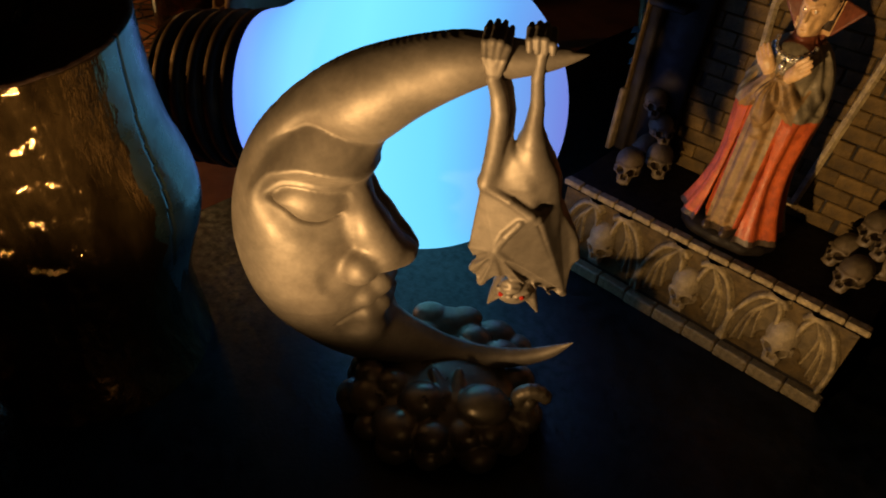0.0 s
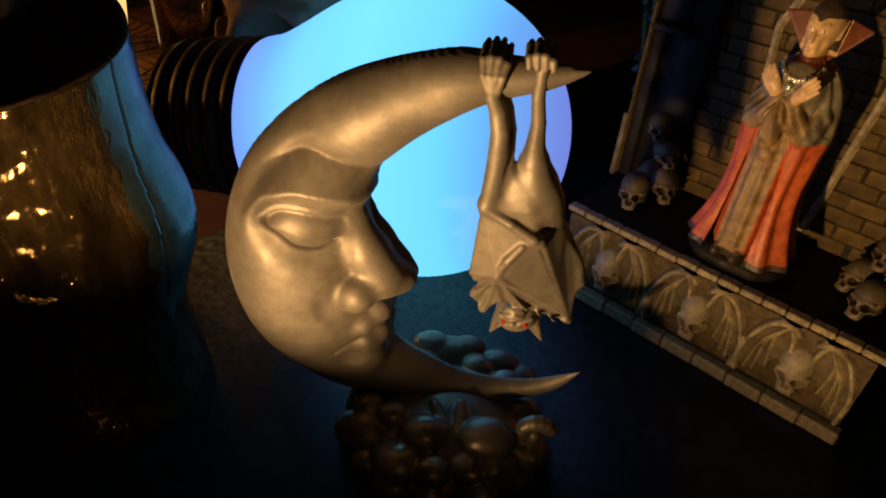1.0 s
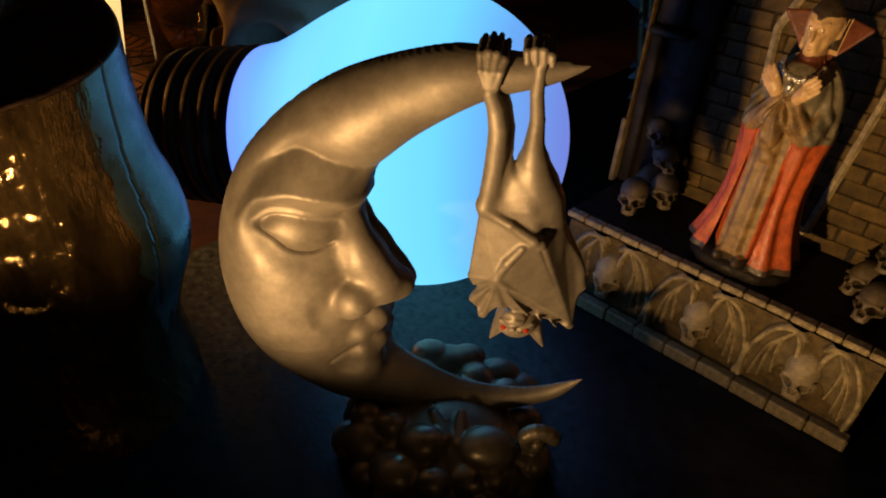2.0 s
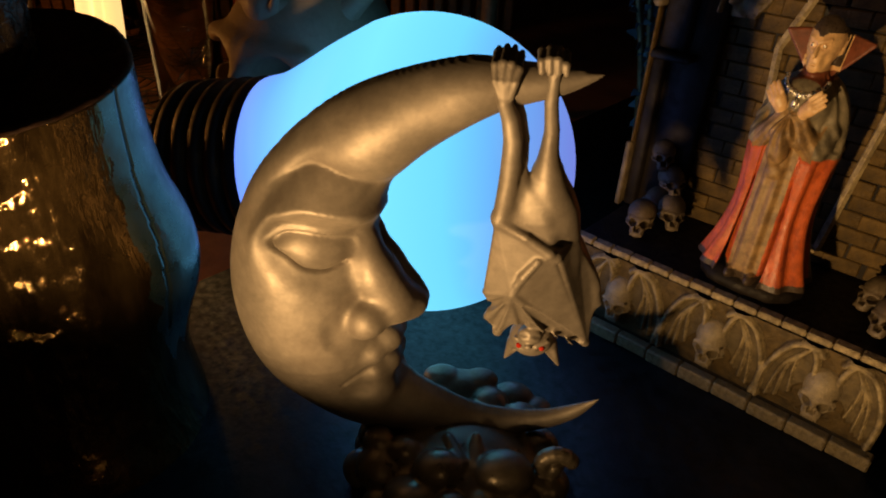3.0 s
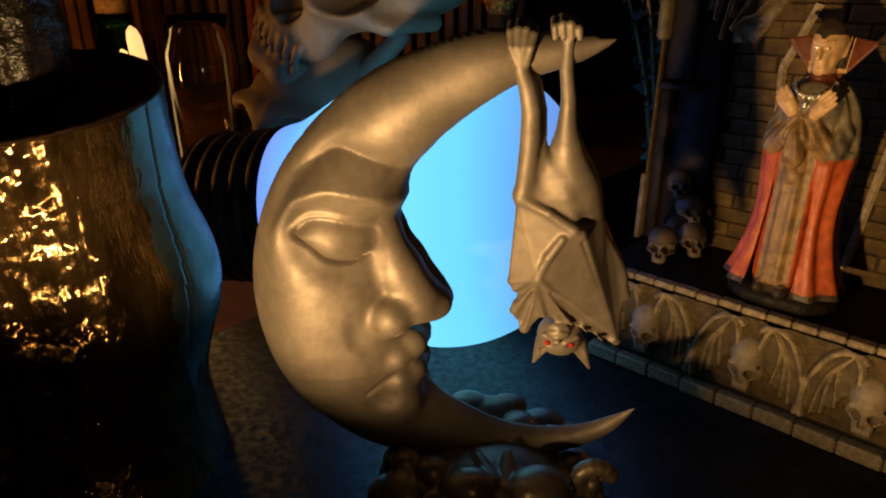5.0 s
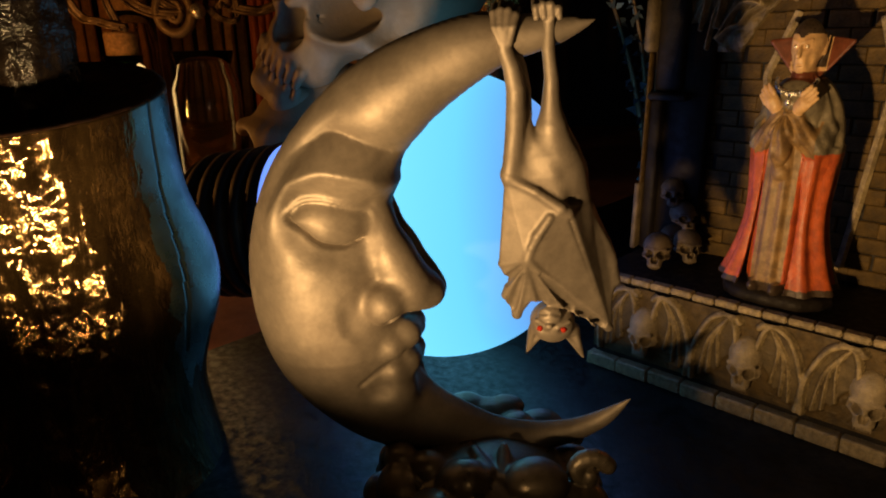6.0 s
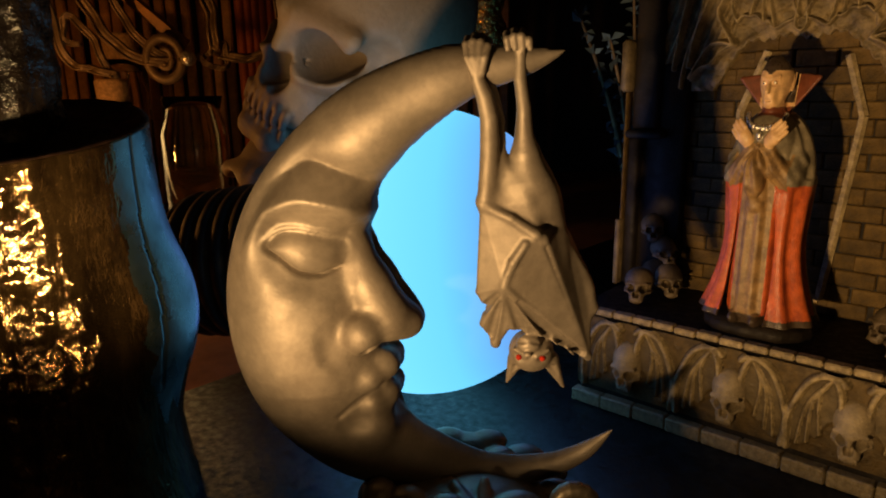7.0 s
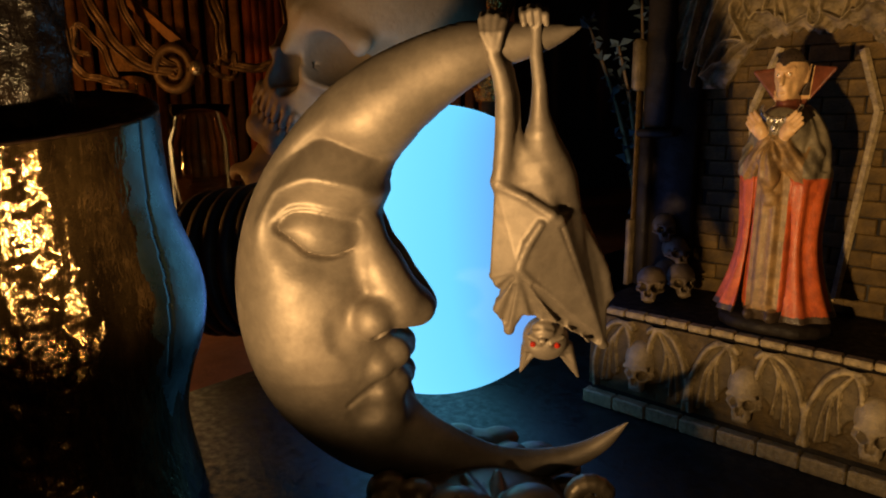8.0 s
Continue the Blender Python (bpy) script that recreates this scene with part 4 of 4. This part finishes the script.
            f = smin(f, rod(x, y, z, (sg * 0.0125, 0.001, 0.176), (sg * 0.0148, 0.003, 0.187), 0.0022, 0.0008), 0.001)
        f = carve(f, ball(x, y, z, (0, -0.0155, 0.1675), (0.0045, 0.0026, 0.0009)), 0.0005)
        # hair cap
        f = smin(f, np.maximum(ball(x, y, z, (0, 0.001, 0.183), (0.0137, 0.0152, 0.0165)), -np.maximum(0.1885 - 0.004 * np.exp(-(x / 0.003) ** 2) + 0.004 * np.exp(-((np.abs(x) - 0.007) / 0.003) ** 2) * 0.5 - z, -(y + 0.003)) * 1.0), 0.0006)
        # chain
        for k in range(13):
            a = math.pi * (k / 12)
            f = np.minimum(f, ball(x, y, z, (0.0165 * math.cos(a), -0.012 - 0.008 * math.sin(a), 0.158 - 0.009 * math.sin(a)), 0.0020))
        f = np.minimum(f, ball(x, y, z, (0, -0.0235, 0.1435), (0.0026, 0.0018, 0.0036)))
        return f

    v, f = nets(field, (-0.056, -0.044, 0.0), (0.056, 0.05, 0.202), 0.0009)
    c = v[f].mean(1)
    x, y, z = c.T
    rad = np.sqrt(x ** 2 + ((y - 0.006) / 0.72) ** 2)
    idx = np.zeros(len(f), int)  # grey cape
    idx[(rad < 0.0268) & (z < 0.128)] = 2
    idx[(np.abs(x) < 0.0145) & (y < 0.0) & (z < 0.122)] = 2
    front = (y < 0.016) & (z < 0.108) & (rad >= 0.0215) & (np.abs(x) > 0.0145)
    idx[front] = 1
    idx[(sleeves(x, y, z) < 0.0008) & (np.abs(x) < 0.026) & (y < -0.009)] = 2
    idx[knot(x, y, z) < 0.0008] = 2
    idx[z < 0.009] = 4
    idx[palms(x, y, z) < 0.0006] = 3
    idx[(z > 0.158) & (np.abs(x) < 0.0165)] = 3
    idx[(z > 0.1605) & (np.abs(x) > 0.0155)] = 5
    idx[(z > 0.150) & (z < 0.163) & (np.abs(x) < 0.0135) & (y > -0.0115)] = 5
    idx[((z > 0.1885 - 0.003 * np.exp(-(x / 0.003) ** 2)) | ((y > 0.001) & (z > 0.166))) & (np.abs(x) < 0.0145)] = 4
    # eyeballs take the silver paint as a painted glint
    for sg in (-1, 1):
        idx[(np.linalg.norm(c - np.array((sg * 0.0048, -0.0132, 0.18)), axis=1) < 0.0017) & (y < -0.0142)] = 6
    for k in range(13):
        a = math.pi * (k / 12)
        d = np.linalg.norm(c - np.array((0.0165 * math.cos(a), -0.012 - 0.008 * math.sin(a), 0.158 - 0.009 * math.sin(a))), axis=1)
        idx[d < 0.0024] = 6
    idx[np.linalg.norm((c - np.array((0, -0.0235, 0.1435))) / np.array((1, 1, 1.4)), axis=1) < 0.003] = 6
    ob = mesh_object("caped_figurine", v, f, [CAPE_GREY, CAPE_RED, ROBE, FLESH, HAIR, COLLAR, SILVER], None, index=idx)
    ob.matrix_basis = STAND @ pose(0.033, 0.031, 0.0955, 0, 0, -6) @ Matrix.Diagonal((0.76, 0.9, 0.955, 1))
    return tagged(ob, "painted resin figurine in a grey cape with orange-red lining", "figurine")


build_figurine()
base = part("figurine_base", revolve([(0, 0), (0.034, 0), (0.035, 0.004), (0.033, 0.0085), (0.0, 0.0095)], 40, wobble=lambda a, h: 0.0012 * math.sin(5 * a) + 0.0008 * math.sin(11 * a)), STONE_DARK)
base.matrix_basis = STAND @ pose(0.034, 0.035, 0.0865) @ Matrix.Diagonal((1.1, 0.72, 1, 1))
tagged(base, "flat black oval base under the figurine", "base")


# pieces of the stand: ledge stones and wall bricks
def stand_bricks():
    rng = random.Random(8)

    def course(name, s0, s1, n, lo, hi, mat, depth=0.0):
        w = (s1 - s0) / n
        me = None
        for i in range(n):
            if me is None:
                o = part(name, block((-w / 2 + 0.0003, lo[0], lo[1]), (w / 2 - 0.0003, hi[0], hi[1]), 0.0011), mat, stand, smooth=False)
                me = o.data
            else:
                o = new(name, me)
                o.parent = stand
            o.location = (s0 + w * (i + 0.5), rng.uniform(-0.0005, 0.0005), rng.uniform(-0.0004, 0.0004))
            o.rotation_euler = (0, 0, rng.uniform(-0.012, 0.012))
    course("ledge_stone", -0.099, 0.157, 15, (-0.0020, 0.0818), (0.0075, 0.0870), STONE_WORN)
    # base course is lightened with the worn stone, for candle light cut off there
    course("base_stone", -0.099, 0.156, 9, (-0.0045, 0.0), (0.006, 0.0115), STONE_WORN)
    mesh = None
    rows = 17
    for r in range(rows):
        z = 0.0875 + 0.0128 * (r + 0.5)
        for i in range(9):
            s = -0.088 + 0.0285 * (i + (0.5 if r % 2 else 0.0))
            if s > 0.142:
                continue
            if mesh is None:
                o = part("brick", block((-0.0139, 0.0995, -0.0061), (0.0139, 0.106, 0.0061), 0.0009), WALL_BRICK, stand, smooth=False)
                mesh = o.data
            else:
                o = new("brick", mesh)
                o.parent = stand
            o.location = (s + rng.uniform(-0.0006, 0.0006), rng.uniform(-0.0009, 0.0006), z + rng.uniform(-0.0003, 0.0003))
            o.rotation_euler = (0, rng.uniform(-0.015, 0.015), rng.uniform(-0.02, 0.02))


stand_bricks()


# ---- things behind ----
def iron_scroll():
    top = thing("iron_scrollwork", (-0.44, 1.14, 0.0), "brown cast iron scrollwork with a round boss", "ironwork")
    def sc(pts, r0, r1, name="scroll_bar"):
        line = spline(pts, 8)
        part(name, tube([(x, 0.004 * math.sin(i), z) for i, (x, z) in enumerate(line)], list(np.linspace(r0 * 0.7, r1 * 0.7, len(line))), 8), IRON, top)
        for q in (-0.55, 0.55):
            part("scroll_ridge", tube([(x + q * r0 * 0.8, 0.004 * math.sin(i) - 0.6 * r0, z + q * r0 * 0.6) for i, (x, z) in enumerate(line)], list(np.linspace(r0 * 0.24, r1 * 0.24, len(line))), 5), IRON, top)
    sc([(-0.02, 0.32), (-0.07, 0.325), (-0.12, 0.36), (-0.16, 0.43), (-0.20, 0.52)], 0.014, 0.009)
    sc([(-0.02, 0.325), (-0.06, 0.35), (-0.10, 0.41), (-0.12, 0.5)], 0.010, 0.008)
    sc([(-0.13, 0.30), (-0.15, 0.36), (-0.19, 0.40), (-0.20, 0.36), (-0.175, 0.35)], 0.009, 0.006)
    sc([(-0.12, 0.30), (-0.16, 0.31), (-0.20, 0.33), (-0.23, 0.45), (-0.27, 0.5)], 0.011, 0.008)
    sc([(0.06, 0.335), (0.06, 0.40), (0.045, 0.46), (0.05, 0.55)], 0.016, 0.012)
    sc([(0.07, 0.33), (0.12, 0.325), (0.165, 0.35), (0.175, 0.42), (0.15, 0.5), (0.17, 0.55)], 0.012, 0.010)
    sc([(0.04, 0.33), (0.075, 0.35), (0.075, 0.31), (0.045, 0.315), (0.03, 0.33)], 0.007, 0.007)
    part("scroll_ring", tube([(-0.028 + 0.03 * math.cos(a), -0.004, 0.325 + 0.035 * math.sin(a)) for a in np.linspace(0, 6.3, 30)], 0.009, 8), IRON, top)
    part("scroll_ring", tube([(-0.028 + 0.012 * math.cos(a), -0.004, 0.325 + 0.016 * math.sin(a)) for a in np.linspace(0, 6.3, 20)], 0.005, 8), IRON, top)
    bm = bmesh.new()
    bmesh.ops.create_uvsphere(bm, u_segments=16, v_segments=10, radius=0.013)
    part("boss", bm, SILVER, top, "bright round boss").location = (0.015, -0.012, 0.325)
    part("brace", tube([(0.0, 0.02, 0.35), (-0.14, 0.03, 0.47), (-0.2, 0.03, 0.52)], 0.012, 4), WOOD, top, "slanting brown wooden bar", smooth=False)
    for x in (-0.26, 0.2):
        part("upright", tube([(x, 0.02, -0.02), (x, 0.02, 0.6)], 0.011, 8), IRON, top)
    return top


iron_scroll()


def jar(name, place, r, h, mat, label, cork=True):
    top = thing(name, place, label, "glass jar")
    w = 0.004
    prof = [(0, 0.002), (r * 0.9, 0.002), (r, 0.012), (r, h * 0.8), (r * 0.85, h * 0.88), (r * 0.8, h * 0.92), (r * 0.9, h), (r * 0.9 - w, h), (r * 0.8 - w, h * 0.92), (r * 0.85 - w, h * 0.88), (r - w, h * 0.79), (r - w, 0.016), (0, 0.012)]
    part("glass_body", revolve(prof, 40), mat, top)
    if cork:
        part("stopper", revolve([(0, h * 0.93), (r * 0.78 - w, h * 0.93), (r * 0.86 - w, h * 1.14), (r * 0.8 - w, h * 1.16), (0, h * 1.16)], 24), CORK, top, "cork stopper")
    return top


jar("glass_jar", (-0.385, 1.02, -0.018), 0.052, 0.28, GLASS, "tall clear glass jar", False)
jar("green_bottle", (-0.63, 1.26, -0.018), 0.04, 0.27, GREEN_GLASS, "green glass bottle with a cork stopper")
jar("corked_bottle", (-0.72, 1.5, -0.018), 0.05, 0.36, GLASS, "clear bottle with an orange stopper")

# melted candle, lit: the wax itself glows in place of a flame
def lit_candle():
    top = thing("lit_candle", (-0.545, 1.03, -0.018), "lit candle whose tall melted runs of wax glow", "candle")
    # rounded fingers of wax on a common foot
    for dx, r, h in ((0.012, 0.012, 0.225), (0.037, 0.010, 0.228), (0.056, 0.012, 0.262)):
        line = [(dx - 0.02, 0, 0.0), (dx - 0.004, 0, h * 0.45), (dx + 0.003, 0.0, h * 0.8), (dx, 0, h * 0.93), (dx - 0.002, 0, h * 0.975), (dx - 0.003, 0, h)]
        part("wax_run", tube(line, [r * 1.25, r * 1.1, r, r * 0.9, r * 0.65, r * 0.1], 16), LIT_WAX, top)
    return top


lit_candle()

# wooden slats and cloth at the back
slats = thing("slat_screen", (-0.3, 1.75, -0.03), "brown wooden slat screen behind the shelf", "screen")
slat_mesh = None
for i in range(46):
    x = -1.15 + 0.036 * i
    if slat_mesh is None:
        o = part("slat", block((-0.012, -0.008, 0), (0.012, 0.008, 1.2), 0.004), WOOD, slats, smooth=False)
        slat_mesh = o.data
    else:
        o = new("slat", slat_mesh)
        o.parent = slats
    o.location = (x, 0.01 * math.sin(i * 1.7), 0)
bmc = bmesh.new()
grid = [[bmc.verts.new((-0.05 + 0.1 * i / 40, 0.012 * math.sin(i * 0.9), 0.9 * j / 10)) for j in range(11)] for i in range(41)]
for i in range(40):
    for j in range(10):
        bmc.faces.new((grid[i][j], grid[i + 1][j], grid[i + 1][j + 1], grid[i][j + 1]))
cur = part("curtain_strip", bmc, CURTAIN)
cur.modifiers.new("thick", "SOLIDIFY").thickness = 0.004
cur.location = (-0.42, 1.55, -0.02)
tagged(cur, "hanging strip of orange-red folded cloth", "cloth")


# gilded finial behind the skulls
fin = thing("gold_ornament", (0.075, 1.05, -0.018), "crumpled gold foil ornament on a stand", "ornament")
part("foil_top", revolve([(0.02, 0.28), (0.035, 0.32), (0.045, 0.36), (0.03, 0.40), (0.042, 0.44), (0.02, 0.5), (0, 0.52)], 40, wobble=lambda a, h: 0.009 * noise.noise(Vector((math.cos(a) * 3, math.sin(a) * 3, h * 60)))), GOLD, fin)
part("stem", revolve([(0, 0), (0.05, 0), (0.05, 0.01), (0.012, 0.02), (0.012, 0.28), (0.02, 0.28)], 24), IRON, fin)


# added leafy branch in the dark behind the stand, blue light in its colour
def branch():
    top = thing("dry_branch", (0.262, 0.80, -0.018), "added dry branch with small curled leaves tinted for blue light", "plant")
    rng = random.Random(12)
    bm = bmesh.new()
    lv = bmesh.new()
    for k in range(7):
        a = rng.uniform(-0.5, 0.5)
        pts = [Vector((0, 0, 0)), Vector((0.03 * a, 0, 0.14)), Vector((0.1 * a, rng.uniform(-0.03, 0.03), 0.26)), Vector((0.2 * a, rng.uniform(-0.05, 0.05), rng.uniform(0.30, 0.42)))]
        line = spline([tuple(p) for p in pts], 8)
        tube([tuple(p) for p in line], list(np.linspace(0.006, 0.0015, len(line))), 6, bm)
        part("stem", bm, IRON, top)
        bm = bmesh.new()
        for i in range(6, len(line)):
            for _ in range(3):
                p = Vector(line[i])
                d = Vector((rng.uniform(-1, 1), rng.uniform(-1, 1), rng.uniform(-0.6, 0.8))).normalized()
                side = d.orthogonal().normalized()
                size = rng.uniform(0.010, 0.020)
                up = d.cross(side) * size * 0.2
                q = [lv.verts.new(p), lv.verts.new(p + d * size * 0.5 + side * size * 0.3 + up), lv.verts.new(p + d * size), lv.verts.new(p + d * size * 0.5 - side * size * 0.3 + up)]
                lv.faces.new(q)
    bm.free()
    tagged(part("leaves", lv, LEAF_BLUE, top, "small curled leaves with blue light in their colour"), kind="stuff")


branch()


# black spider web woven over the orange cloth
def web(name, place, radius, seed):
    rng = random.Random(seed)
    bm = bmesh.new()
    spokes = [2 * math.pi * (i + rng.uniform(-0.2, 0.2)) / 14 for i in range(14)]
    for a in spokes:
        tube([(0, 0, 0), (radius * math.cos(a), radius * math.sin(a), 0)], 0.0016, 4, bm)
    for k in range(1, 12):
        r = radius * k / 12
        for a, b in zip(spokes, spokes[1:] + [spokes[0] + 2 * math.pi]):
            m = (a + b) / 2
            tube([(r * math.cos(a), r * math.sin(a), 0), (r * 0.9 * math.cos(m), r * 0.9 * math.sin(m), 0), (r * math.cos(b), r * math.sin(b), 0)], 0.0011, 4, bm)
    ob = part(name, bm, THREAD)
    ob.location = place
    return tagged(ob, "black spider web lying on the orange cloth", "spider web")


web("spider_web", (-0.42, 1.12, -0.0165), 0.26, 3)
web("spider_web", (-0.75, 1.45, -0.0165), 0.25, 5)
